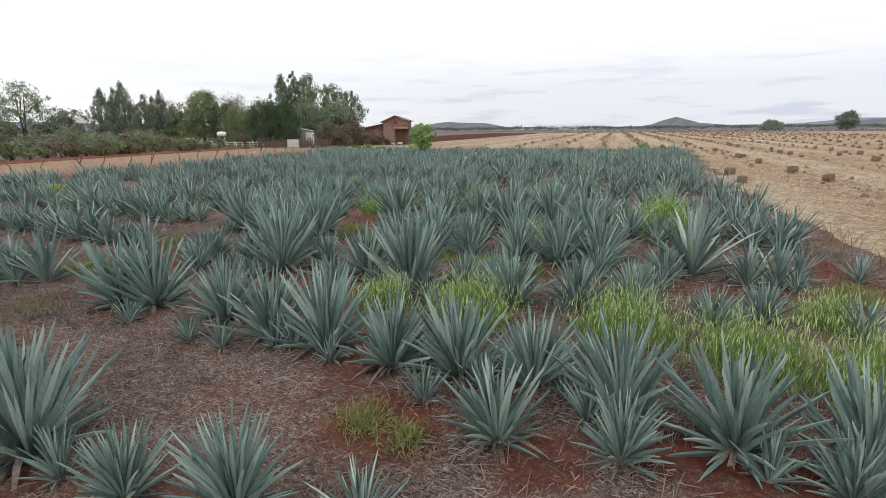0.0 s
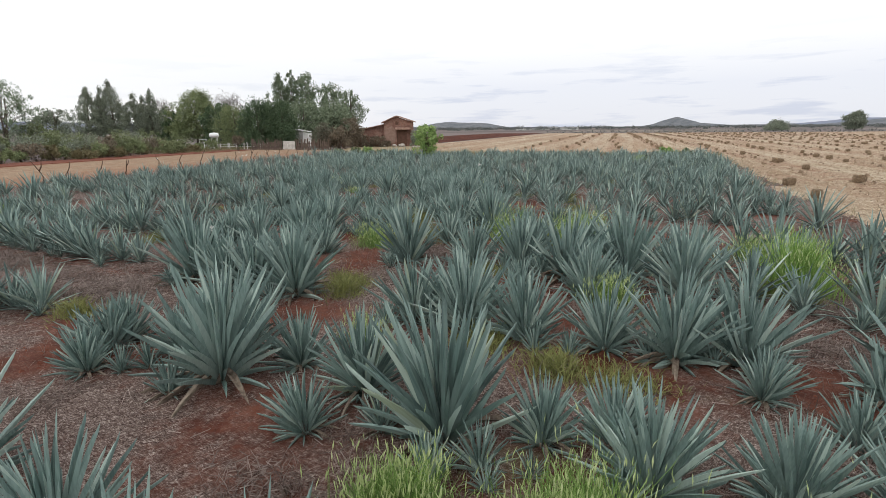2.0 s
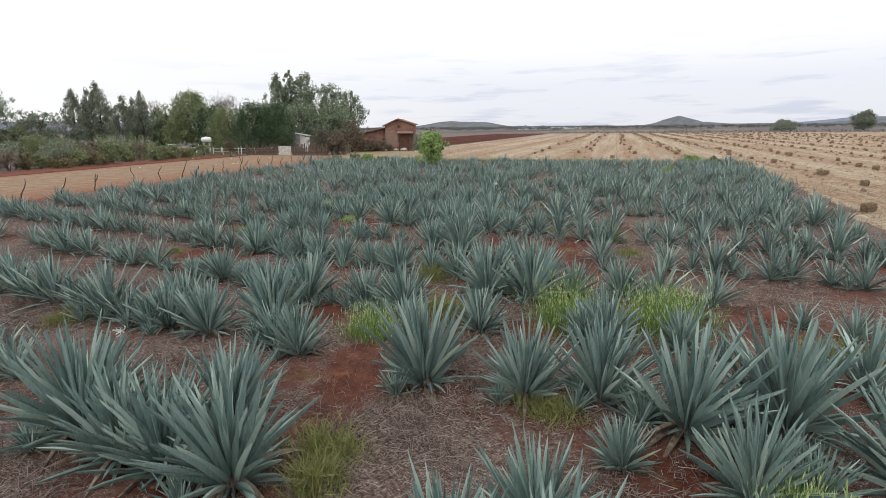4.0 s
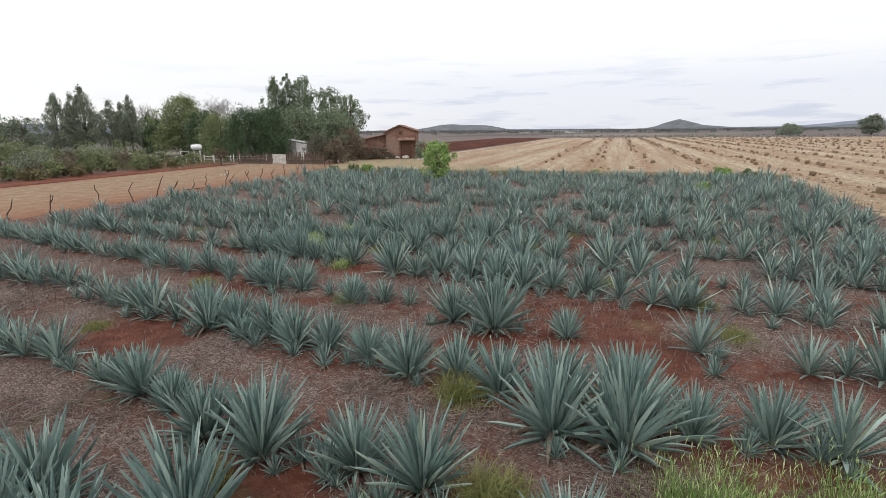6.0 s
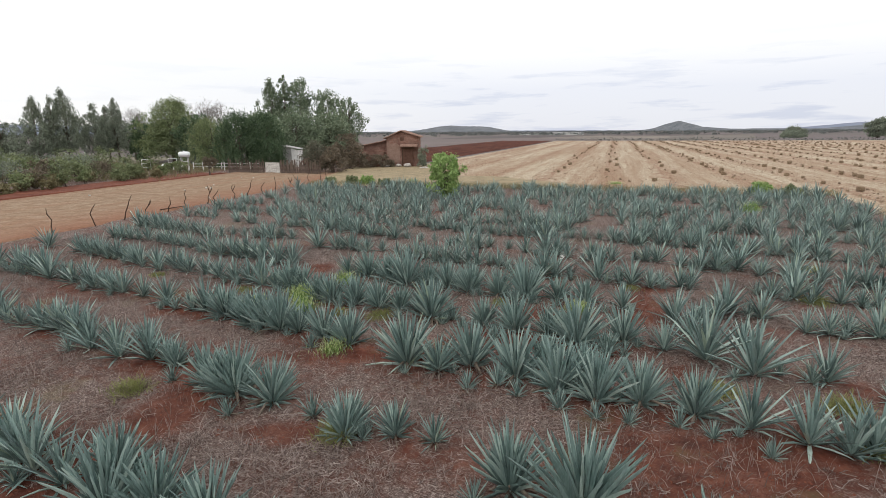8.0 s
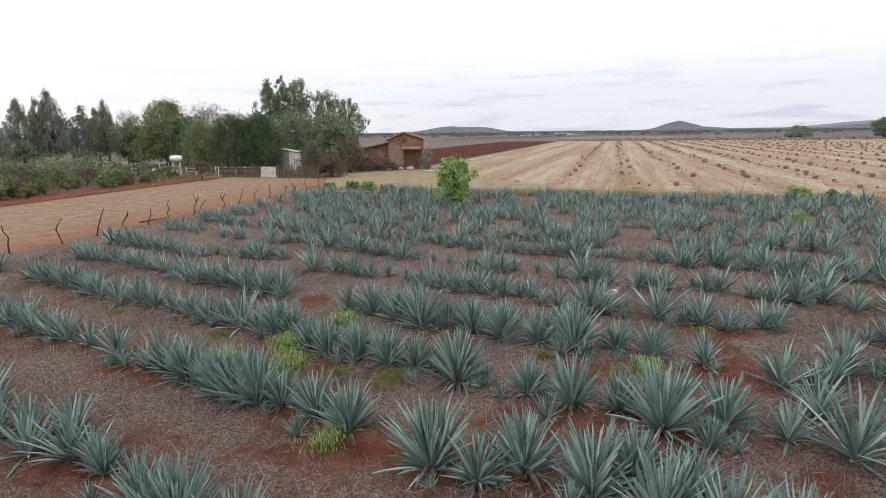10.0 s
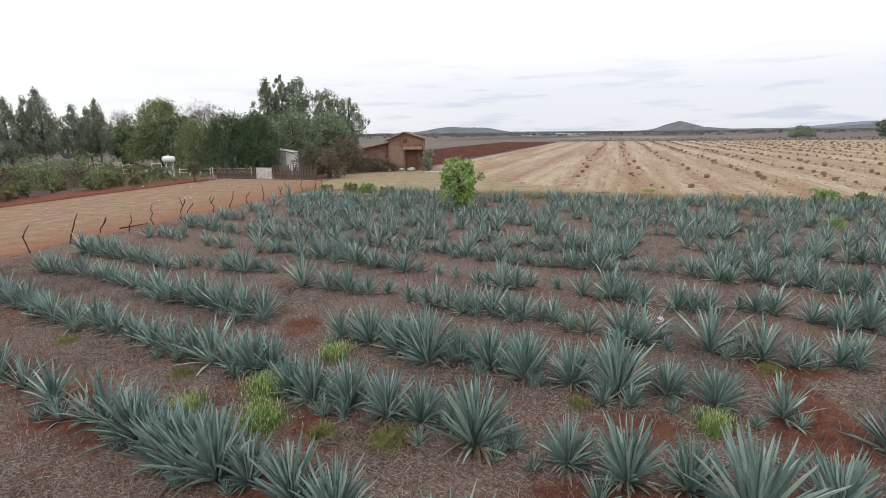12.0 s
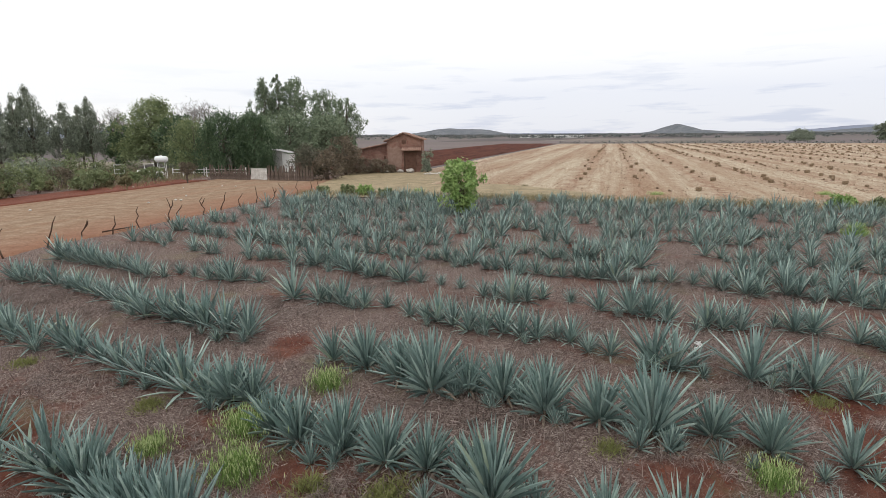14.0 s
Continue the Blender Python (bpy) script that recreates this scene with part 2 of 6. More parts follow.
def plowed_material():
    n = Nodes("plowed_red_earth", 0.95, 0.1)
    rows = n.mapped(FURROW, (1.0, 0.05, 1))
    c = n.ramp(n.noise(1.5, 6.0, 0.7), (0.3, (0.060, 0.022, 0.016)), (0.6, (0.125, 0.042, 0.026)), (0.8, (0.20, 0.085, 0.05)))
    f = n.ramp(n.noise(1.0, 4.0, 0.6, rows), (0.35, (0.55, 0.55, 0.55)), (0.6, (1.1, 1.1, 1.1)))
    return n.done(n.mix(1.0, c, f, "MULTIPLY"), n.noise(2.5, 6.0, 0.75), 1.0, 0.15)


def plain_material():
    """The far plain: a patchwork of dry fields, scrub and red earth, its colours greyed to carry distance haze."""
    n = Nodes("far_plain_fields_hazed", 0.95, 0.1)
    v = n.add("ShaderNodeTexVoronoi", Vector=n.mapped(0.5, (0.010, 0.0045, 1)), Scale=1.0)
    c = n.ramp(n.add("ShaderNodeSeparateColor", Color=v.outputs["Color"]).outputs[0], (0.0, (0.105, 0.086, 0.092)), (0.3, (0.155, 0.130, 0.132)), (0.55, (0.205, 0.165, 0.160)),
               (0.8, (0.130, 0.120, 0.112)), (1.0, (0.34, 0.285, 0.235)))
    c = n.mix(n.ramp(n.noise(0.02, 6.0, 0.7), (0.45, (0, 0, 0)), (0.62, (0.8, 0.8, 0.8))), c, (0.150, 0.130, 0.115))
    fine = n.ramp(n.noise(0.9, 6.0, 0.7), (0.3, (0.7, 0.7, 0.7)), (0.7, (1.2, 1.2, 1.2)))
    return n.done(n.mix(1.0, c, fine, "MULTIPLY"))


def brick_material():
    n = Nodes("old_red_brick", 0.92, 0.15)
    turn = n.add("ShaderNodeMapping", Vector=n.coord)
    turn.inputs["Rotation"].default_value = (radians(90), 0, 0)
    k = n.add("ShaderNodeTexBrick", Vector=turn.outputs[0], Scale=1.0)
    k.inputs["Brick Width"].default_value, k.inputs["Row Height"].default_value, k.inputs["Mortar Size"].default_value = 0.28, 0.085, 0.012
    k.inputs["Color1"].default_value, k.inputs["Color2"].default_value, k.inputs["Mortar"].default_value = (0.190, 0.088, 0.068, 1), (0.285, 0.145, 0.112, 1), (0.27, 0.205, 0.17, 1)
    stain = n.ramp(n.noise(0.7, 6.0, 0.7), (0.32, (0.50, 0.46, 0.44)), (0.55, (1, 1, 1)), (0.75, (1.25, 1.22, 1.2)))
    return n.done(n.mix(1.0, k.outputs["Color"], stain, "MULTIPLY"), n.noise(6.0, 5.0, 0.7), 0.6, 0.03)


M["soil"] = ground_material()
M["road"] = road_material()
M["stubble"] = stubble_material()
M["plowed"] = plowed_material()
M["plain"] = plain_material()
M["garden"] = simple("garden_red_soil", (0.11, 0.032, 0.02), (0.21, 0.075, 0.045), 1.2, bump=0.8, distance=0.08)
M["verge"] = simple("dry_grass_verge", (0.190, 0.150, 0.085), (0.37, 0.295, 0.185), 0.8, bump=0.6, distance=0.05)
# scrub tones greyed and blued: the air's haze is painted in
M["hill"] = simple("scrub_hill_haze_tint", (0.105, 0.118, 0.130), (0.220, 0.226, 0.242), 0.02, rough=1.0, spec=0.0)
# distance haze put straight into the hill's base colour as blue
M["hill_far"] = simple("distant_hill_haze_blue", (0.20, 0.225, 0.29), (0.25, 0.27, 0.33), 0.006, rough=1.0, spec=0.0)
M["straw"] = leafy("dry_straw", (0.085, 0.061, 0.053), (0.360, 0.292, 0.262), (0.70, 0.62, 0.56))
M["bale"] = simple("straw_bale", (0.110, 0.072, 0.045), (0.400, 0.295, 0.195), 9.0, bump=1.0, distance=0.05)
M["twine"] = simple("bale_twine", (0.35, 0.20, 0.08), (0.45, 0.28, 0.12), 9.0)
M["post"] = simple("weathered_branch_wood", (0.045, 0.026, 0.018), (0.14, 0.088, 0.06), 7.0, bump=0.8)
M["bark"] = simple("grey_brown_bark", (0.07, 0.052, 0.04), (0.19, 0.155, 0.125), 4.0, bump=0.9)
M["limewash"] = simple("limewashed_bark", (0.62, 0.62, 0.60), (0.80, 0.80, 0.78), 5.0)
M["white"] = simple("white_paint_worn", (0.62, 0.62, 0.60), (0.82, 0.82, 0.80), 3.0, rough=0.6)
M["gate"] = simple("weathered_white_boards", (0.30, 0.275, 0.25), (0.70, 0.69, 0.66), 2.5, rough=0.7, fine=5.0)
M["tank"] = simple("white_enamel_tank", (0.74, 0.75, 0.76), (0.84, 0.85, 0.86), 1.0, rough=0.35, spec=0.5)
M["steel"] = simple("grey_steel", (0.20, 0.20, 0.20), (0.36, 0.36, 0.36), 6.0, rough=0.5)
M["plank"] = simple("grey_fence_plank", (0.055, 0.040, 0.034), (0.19, 0.145, 0.12), 3.0, bump=0.6)
M["brick"] = brick_material()
M["plaster"] = simple("old_pinkish_plaster", (0.22, 0.135, 0.105), (0.34, 0.235, 0.19), 1.6, bump=0.4)
M["tile"] = simple("clay_roof_tile", (0.17, 0.088, 0.066), (0.40, 0.27, 0.21), 2.6, bump=0.5)
# door wood; also paints the shade inside the doorway and window openings
M["door"] = simple("door_brown_and_opening_dark", (0.085, 0.042, 0.03), (0.16, 0.09, 0.065), 2.5)
M["sheet"] = simple("corrugated_sheet", (0.26, 0.25, 0.24), (0.50, 0.49, 0.47), 1.5, rough=0.55)
M["stone"] = simple("field_stone", (0.28, 0.25, 0.22), (0.50, 0.46, 0.42), 5.0, bump=0.6)
M["euc"] = leafy("eucalyptus_leaves", (0.115, 0.160, 0.100), (0.280, 0.335, 0.220), (0.42, 0.46, 0.36))
M["cedar"] = leafy("dark_cedar_foliage", (0.036, 0.068, 0.038), (0.135, 0.195, 0.100))
M["ash"] = leafy("olive_tree_leaves", (0.120, 0.158, 0.072), (0.300, 0.345, 0.175))
M["heap"] = leafy("raked_straw_heap", (0.17, 0.105, 0.066), (0.36, 0.265, 0.18), (0.56, 0.46, 0.34))
M["bright"] = leafy("bright_green_weed", (0.15, 0.27, 0.06), (0.33, 0.49, 0.15), (0.50, 0.62, 0.26))
M["pasture"] = simple("dull_dry_pasture", (0.155, 0.140, 0.095), (0.29, 0.25, 0.175), 0.3)
M["cyp"] = leafy("grey_green_casuarina", (0.125, 0.148, 0.110), (0.310, 0.345, 0.260))
M["brown"] = leafy("dry_brown_leaves", (0.105, 0.085, 0.062), (0.25, 0.205, 0.148))
M["flower"] = leafy("grey_shrub_with_pale_flowers", (0.080, 0.080, 0.056), (0.20, 0.190, 0.140), (0.60, 0.57, 0.50))
M["sap"] = leafy("bright_sapling_leaves", (0.16, 0.27, 0.08), (0.38, 0.50, 0.19))
M["shrub"] = leafy("garden_shrub_leaves", (0.115, 0.145, 0.068), (0.285, 0.325, 0.175))
M["weed"] = leafy("fresh_green_grass", (0.120, 0.215, 0.052), (0.300, 0.440, 0.140), (0.48, 0.58, 0.26))
M["ear"] = leafy("pale_green_seed_heads", (0.46, 0.56, 0.24), (0.68, 0.74, 0.44), (0.80, 0.79, 0.58))
M["weed_yellow"] = leafy("yellowing_weed", (0.16, 0.175, 0.060), (0.32, 0.33, 0.125), (0.48, 0.46, 0.22))
M["weed_pale"] = leafy("pale_dry_weed", (0.13, 0.115, 0.06), (0.30, 0.27, 0.15))
M["twig"] = leafy("bare_grey_twigs", (0.14, 0.12, 0.11), (0.26, 0.235, 0.22))
M["residue"] = leafy("crop_residue", (0.11, 0.058, 0.036), (0.32, 0.22, 0.145), (0.66, 0.55, 0.42))
M["stalk"] = leafy("cut_straw_stalks", (0.34, 0.25, 0.16), (0.60, 0.49, 0.36), (0.80, 0.70, 0.55))
# leaf tones paled and greyed so the colour itself holds the haze
M["scrub"] = leafy("far_scrub_hazed", (0.110, 0.122, 0.118), (0.185, 0.195, 0.185), scale=0.05)
M["rubble"] = simple("pale_rubble", (0.45, 0.42, 0.38), (0.65, 0.62, 0.58), 6.0)


# ---- mesh helpers ----
def mesh(name, verts, faces, mat, smooth=False):
    me = bpy.data.meshes.new(name)
    me.from_pydata([tuple(v) for v in verts], [], [tuple(f) for f in faces])
    me.materials.append(mat)
    if smooth:
        me.polygons.foreach_set("use_smooth", [True] * len(me.polygons))
    me.update()
    return me


def from_bm(name, bm, mat, smooth=False):
    me = bpy.data.meshes.new(name)
    bm.to_mesh(me)
    bm.free()
    me.materials.append(mat)
    if smooth:
        me.polygons.foreach_set("use_smooth", [True] * len(me.polygons))
    return me


def part(name, data, parent, label="", m=None):
    ob = new(name, data)
    ob.parent = parent
    if m is not None:
        ob.matrix_basis = m
    if label:
        ob["label"] = label
    return ob


def box_bm(size, at=(0, 0, 0), bevel=0.0, bm=None):
    """A box of that size whose base centre is at that place."""
    own = bmesh.new()
    bmesh.ops.create_cube(own, size=1.0)
    for v in own.verts:
        v.co = Vector((v.co.x * size[0] + at[0], v.co.y * size[1] + at[1], (v.co.z + 0.5) * size[2] + at[2]))
    if bevel:
        bmesh.ops.bevel(own, geom=own.edges[:], offset=bevel, segments=1, affect="EDGES")
    if bm is None:
        return own
    tmp = bpy.data.meshes.new("tmp")
    own.to_mesh(tmp)
    own.free()
    bm.from_mesh(tmp)
    bpy.data.meshes.remove(tmp)
    return bm


def tube(points, radii, sides=6):
    """A closed tapered tube along points: verts and faces."""
    pts = [Vector(p) for p in points]
    verts, faces = [], []
    for i, p in enumerate(pts):
        d = (pts[min(i + 1, len(pts) - 1)] - pts[max(i - 1, 0)]).normalized()
        a = d.cross(Vector((0.3, 0.9, 0.2))).normalized()
        b = d.cross(a)
        for k in range(sides):
            w = 2 * math.pi * k / sides
            verts.append(p + (a * math.cos(w) + b * math.sin(w)) * radii[i])
    for i in range(len(pts) - 1):
        for k in range(sides):
            q = (k + 1) % sides
            faces.append((i * sides + k, i * sides + q, (i + 1) * sides + q, (i + 1) * sides + k))
    faces.append(tuple(range(sides - 1, -1, -1)))
    last = (len(pts) - 1) * sides
    faces.append(tuple(range(last, last + sides)))
    return verts, faces


def joined(pieces):
    verts, faces = [], []
    for v, f in pieces:
        o = len(verts)
        verts.extend(v)
        faces.extend(tuple(i + o for i in g) for g in f)
    return verts, faces


# ---- plan of the place ----
ROW_SLOPE = 0.54          # the agave rows fall by this much y for each x
U = Vector((0.293, 0.956))  # along the furrows
V = Vector((0.956, -0.293))  # across them


def fence_x(y):
    return -21.3 + (y - 49.5) * 0.235


def field_left(y):
    return fence_x(y) + 3.2 - max(0.0, y - 55) * 0.04


def field_right(y):
    return 10.2 + (y - 13.4) * 0.30 + max(0.0, y - 27) * 0.095


def field_far(x):
    return 71.8 - 0.27 * x


def road_left(y):
    return -37.6 + (y - 52) * 0.232


def height(x, y):
    d = math.hypot(x, y)
    near = 0.05 * noise.noise((x * 0.5, y * 0.5, 0.0)) + 0.035 * noise.noise((x * 1.7, y * 1.7, 3.0))
    return near * max(0.0, 1 - d / 140)


# patches of hoed soil with no straw on it: place, half width and half depth
BARE = (
    (2.4, 37.7, 0.9, 0.5), (-3.4, 37.9, 0.5, 0.6), (-4.9, 42.7, 0.5, 0.9), (4.9, 53.4, 0.9, 1.6), (6.1, 39.9, 1.0, 0.5), (-5.2, 32.5, 0.8, 1.3),
    (-3.0, 31.6, 0.9, 0.4), (-2.6, 34.8, 1.1, 0.5), (5.8, 38.4, 0.5, 1.5), (4.9, 33.8, 0.4, 0.5), (4.7, 28.0, 0.9, 1.4), (3.6, 30.7, 1.2, 1.4),
    (-6.0, 29.2, 1.5, 1.0), (1.4, 28.8, 1.0, 0.5), (-1.6, 24.1, 1.0, 0.8), (3.1, 23.0, 0.5, 0.5), (4.7, 29.5, 0.9, 1.8), (-0.5, 17.5, 0.9, 0.7),
    (-0.1, 21.2, 0.5, 1.5), (3.8, 17.1, 0.3, 0.8), (6.4, 14.7, 0.6, 1.4), (-3.7, 15.7, 0.6, 0.7), (1.9, 9.2, 0.7, 0.7), (3.3, 8.6, 0.5, 0.5),
    (10.3, 14.3, 0.7, 1.8), (1.0, 35.6, 1.2, 0.7), (5.2, 37.4, 0.8, 0.8),
)


def bareness(x, y):
    """How bare of straw the ground lies: 1 in a hoed patch, 0 outside."""
    k = 0.0
    for bx, by, rx, ry in BARE:
        d = math.hypot((x - bx) / rx, (y - by) / ry) + 0.40 * noise.noise((x * 1.3, y * 1.3, 4.0)) + 0.30 * noise.noise((x * 3.9, y * 3.9, 1.0))
        k = max(k, min(1.0, max(0.0, (1.3 - d) / 0.75)))
    return k


# ---- ground ----
def ground_sheet():
    xs = list(np.arange(-30, 34.01, 0.4))
    ys = list(np.arange(-8, 74.01, 0.4))
    far = [45, 60, 80, 110, 150, 220, 350, 600, 1000, 1800, 3000, 4300]
    xs = [-f for f in reversed(far)] + xs + far
    ys = [-4000, -1500, -500, -150, -60, -25] + ys + [80, 90, 105, 125, 160, 220, 350, 600, 1000, 1800, 3000, 4300]
    verts = [(x, y, height(x, y)) for y in ys for x in xs]
    w = len(xs)
    faces = [(j * w + i, j * w + i + 1, (j + 1) * w + i + 1, (j + 1) * w + i) for j in range(len(ys) - 1) for i in range(w - 1)]
    me = mesh("ground", verts, faces, M["soil"], True)
    me.materials.append(M["plain"])
    hoed = me.attributes.new("hoed", "FLOAT", "POINT")
    hoed.data.foreach_set("value", [bareness(x, y) if abs(x) < 20 and 0 < y < 60 else 0.0 for x, y, z in verts])
    for p in me.polygons:
        c = p.center
        if c.x < -39 or c.x > 75 or c.y > 110 or c.y < -25:
            p.material_index = 1
    tagged(new("ground", me), "red field soil with patches of dry straw", "ground", kind="structure")


def sheet(name, outline_rows, z, mat, label, category, relief=0.0, grain=0.4):
    """A ground sheet lofted between left and right edges: rows of (y, x_left, x_right) are cut fine along both ways."""
    verts, faces = [], []
    cols = 40
    for y, a, b in outline_rows:
        for i in range(cols + 1):
            k = i / cols
            x = a + (b - a) * k
            edge = min(1.0, 6 * min(k, 1 - k))
            verts.append((x, y, (z + relief * edge * noise.noise((x * grain, y * grain, 5.0))) if 0 < i < cols else -0.12))
    w = cols + 1
    for j in range(len(outline_rows) - 1):
        for i in range(cols):
            faces.append((j * w + i, j * w + i + 1, (j + 1) * w + i + 1, (j + 1) * w + i))
    return tagged(new(name, mesh(name, verts, faces, mat, True)), label, category, kind="structure")


ground_sheet()
sheet("road", [(y, road_left(y), fence_x(y) + 0.9 + 0.5 * noise.noise((0.0, y * 0.3, 0.0)) if y < 78 else fence_x(y) + 1.5 + (y - 78) * 0.55)
               for y in np.arange(-60, 92.1, 1.0)], 0.085, M["road"], "pale packed dirt farm road with reddish ruts", "road", 0.05)
sheet("garden_bed", [(y, road_left(y) - 4.6, road_left(y) + 0.5 * noise.noise((3.0, y * 0.25, 0.0))) for y in np.arange(-60, 91.1, 1.0)], 0.13, M["garden"],
      "strip of bare dark red garden soil", "soil", 0.12, 0.8)


def furrowed(name, q0, q1, p0, p1, step, z, ridge, mat, label, category, cut=None):
    """A field sheet whose ridges run along the furrows; p is measured along them and q across."""
    verts, faces = [], []
    qs = np.arange(q0, q1 + 0.01, step)
    ps = [*np.arange(p0, 5, 5), *np.arange(5, 60, 0.4), *np.arange(60, p1 + 0.1, 2.45)] if cut else [p0 + (p1 - p0) * (i / 46) ** 1.6 for i in range(47)]
    for p in ps:
        for i, q in enumerate(qs):
            pp = max(p, cut(q)) if cut else p
            side, edge = q, None
            if cut and q > 6.4 and pp < 72:
                ye = (pp - 2.1) / 1.06
                xe = field_right(ye) + 0.7
                edge = 0.956 * xe - 0.293 * ye + 0.6 * noise.noise((pp * 0.35, 0.0, 4.0)) + 0.45 * noise.noise((pp * 1.1, 0.0, 8.0)) + 0.25 * noise.noise((pp * 2.7, 0.0, 2.0))
                side = max(q, edge)
            g = U * pp + V * side
            up = ridge * (i % 2) * (0.6 + 0.6 * noise.noise((q * 0.7, pp * 0.05, 0.0)))
            verts.append((g.x, g.y, (z + up) * min(1.0, 0.35 + (q - edge) / 1.6 if edge is not None else 1.0) if 0 < i < len(qs) - 1 and side == q and not (cut and pp > p) else -0.05))
    w = len(qs)
    for j in range(len(ps) - 1):
        for i in range(w - 1):
            faces.append((j * w + i, j * w + i + 1, (j + 1) * w + i + 1, (j + 1) * w + i))
    return tagged(new(name, mesh(name, verts, faces, mat, True)), label, category, kind="structure")


def stubble_start(q):
    """Where the stubble begins along its furrows: behind the agave's far edge, or beside the agave."""
    return 69.8 if q < 6.4 else -60.0


furrowed("stubble_field", -36.0, 210.0, -60.0, 305.0, 0.8, 0.03, 0.06, M["stubble"], "harvested field of pale straw stubble in furrows", "field", stubble_start)
furrowed("plowed_field", -64.0, -36.4, 96.0, 300.0, 0.9, 0.09, 0.22, M["plowed"], "freshly plowed dark red earth in furrows", "field")


# ---- far land ----
def ridge(name, y, x0, x1, bumps, base, mat, label, depth=350.0):
    """A long hill with a rounded section; bumps are (centre, half width, height)."""
    n = 160
    verts, faces = [], []
    for i in range(n + 1):
        x = x0 + (x1 - x0) * i / n
        h = base + sum(a * math.exp(-((x - c) / w) ** 2) for c, w, a in bumps) + 2.6 * noise.noise((x * 0.012, y, 0.0)) + 1.2 * noise.noise((x * 0.05, y, 2.0))
        for k, up in ((-1, 0), (-0.5, 0.62), (0, 1), (0.5, 0.7), (1, 0)):
            verts.append((x, y + k * depth, -2 + (h + 2) * up))
    for i in range(n):
        for k in range(4):
            faces.append((i * 5 + k, i * 5 + k + 1, i * 5 + 6 + k, i * 5 + 5 + k))
    tagged(new(name, mesh(name, verts, faces, mat, True)), label, "hill", kind="structure")


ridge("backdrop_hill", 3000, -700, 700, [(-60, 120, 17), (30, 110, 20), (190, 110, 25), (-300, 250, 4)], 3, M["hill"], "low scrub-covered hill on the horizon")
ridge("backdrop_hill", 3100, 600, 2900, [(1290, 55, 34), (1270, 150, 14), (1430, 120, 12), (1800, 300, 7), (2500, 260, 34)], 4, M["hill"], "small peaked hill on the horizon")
ridge("backdrop_hill", 2600, -3600, -500, [(-1900, 300, 38), (-1500, 200, 26), (-2500, 400, 60), (-900, 200, 8)], 5, M["hill_far"], "distant hills tinted haze blue behind the trees")
ridge("backdrop_hill", 4000, -1500, 3900, [(3100, 500, 52), (500, 900, 6)], 3, M["hill_far"], "distant ridge tinted pale haze blue")


# ---- agave ----
def leaf_shape(length, width, bend, full, twist=0.0):
    """A stiff channelled blade along +z that bends towards +x: verts and faces."""
    stops = ((0.0, 0.62), (0.22, 0.86), (0.48, 1.0), (0.76, 0.66), (0.93, 0.25)) if full else ((0.0, 0.7), (0.45, 1.0), (0.8, 0.6))
    verts, faces = [], []
    for t, w in stops:
        z = t * length
        x = bend * length * t * t
        h = width * w / 2
        c, s = math.cos(twist * t), math.sin(twist * t)
        ring = [(-0.48 * h, -h), (0.34 * h, 0.0), (-0.48 * h, h)]
        if full:
            ring.append((0.34 * h + 0.014 + 0.02 * (1 - t), 0.0))
        for a, b in ring:
            verts.append((x + a * c - b * s, a * s + b * c, z))
    k = 4 if full else 3
    order = ((0, 1), (1, 2), (2, 3), (3, 0)) if full else ((0, 1), (1, 2))
    for i in range(len(stops) - 1):
        for a, b in order:
            faces.append((i * k + a, i * k + b, i * k + k + b, i * k + k + a))
    tip = len(verts)
    verts.append((bend * length, 0.0, length))
    o = (len(stops) - 1) * k
    for a, b in order:
        faces.append((o + a, o + b, tip))
    return verts, faces


def rosette(rng, n, spread=1.0, power=1.2):
    """Azimuth, tilt from upright, length and foot of each leaf of a unit-high plant, inner leaves first."""
    out = []
    start = rng.random() * 6.28
    for i in range(n):
        f = (i + 0.5) / n
        az = start + i * 2.39996 + rng.uniform(-0.25, 0.25)
        tilt = radians(3 + 58 * spread * f ** power + rng.uniform(-10, 10))
        length = (0.92 + 0.10 * math.sin(f * 3.1)) * rng.uniform(0.66, 1.08) * (1.0 - 0.20 * f)
        foot = Vector((0.06 * f * math.cos(az), 0.06 * f * math.sin(az), 0.08 - 0.07 * f))
        if f > 0.82:
            length *= rng.uniform(0.5, 0.95)
            tilt = min(tilt + radians(rng.uniform(0, 18)), radians(88))
        out.append((az, tilt, length, foot))
    return out


def leaf_pose(az, tilt, length, foot, size=1.0, thick=1.0):
    m = Matrix.Translation(foot * size) @ Matrix.Rotation(az, 4, "Z") @ Matrix.Rotation(tilt, 4, "Y")
    return m @ Matrix.Diagonal((thick * size, thick * size, length * size, 1))


def moved(shape, m):
    return [m @ Vector(v) for v in shape[0]], shape[1]


agave_rng = random.Random(11)
LEAVES = [leaf_shape(1.0, w, b, True, tw) for w, b, tw in ((0.037, 0.05, 0.1), (0.042, 0.10, -0.15), (0.034, -0.05, 0.2), (0.039, 0.15, -0.1))]
LEAF_MESHES = [mesh("agave_leaf", v, f, M["agave"], False) for v, f in LEAVES]
DRY_LEAF = leaf_shape(1.0, 0.07, 0.28, True, 0.6)
DRY_MESH = mesh("dry_agave_leaf", *DRY_LEAF, M["dead_leaf"])
FAR_LEAVES = [leaf_shape(1.0, w, b, False) for w, b in ((0.054, 0.04), (0.060, 0.12))]
HEART = mesh("agave_heart", *tube([(0, 0, -0.05), (0, 0, 0.02), (0, 0, 0.08), (0, 0, 0.15)], [0.08, 0.10, 0.08, 0.03], 8), M["dead_leaf"], True)
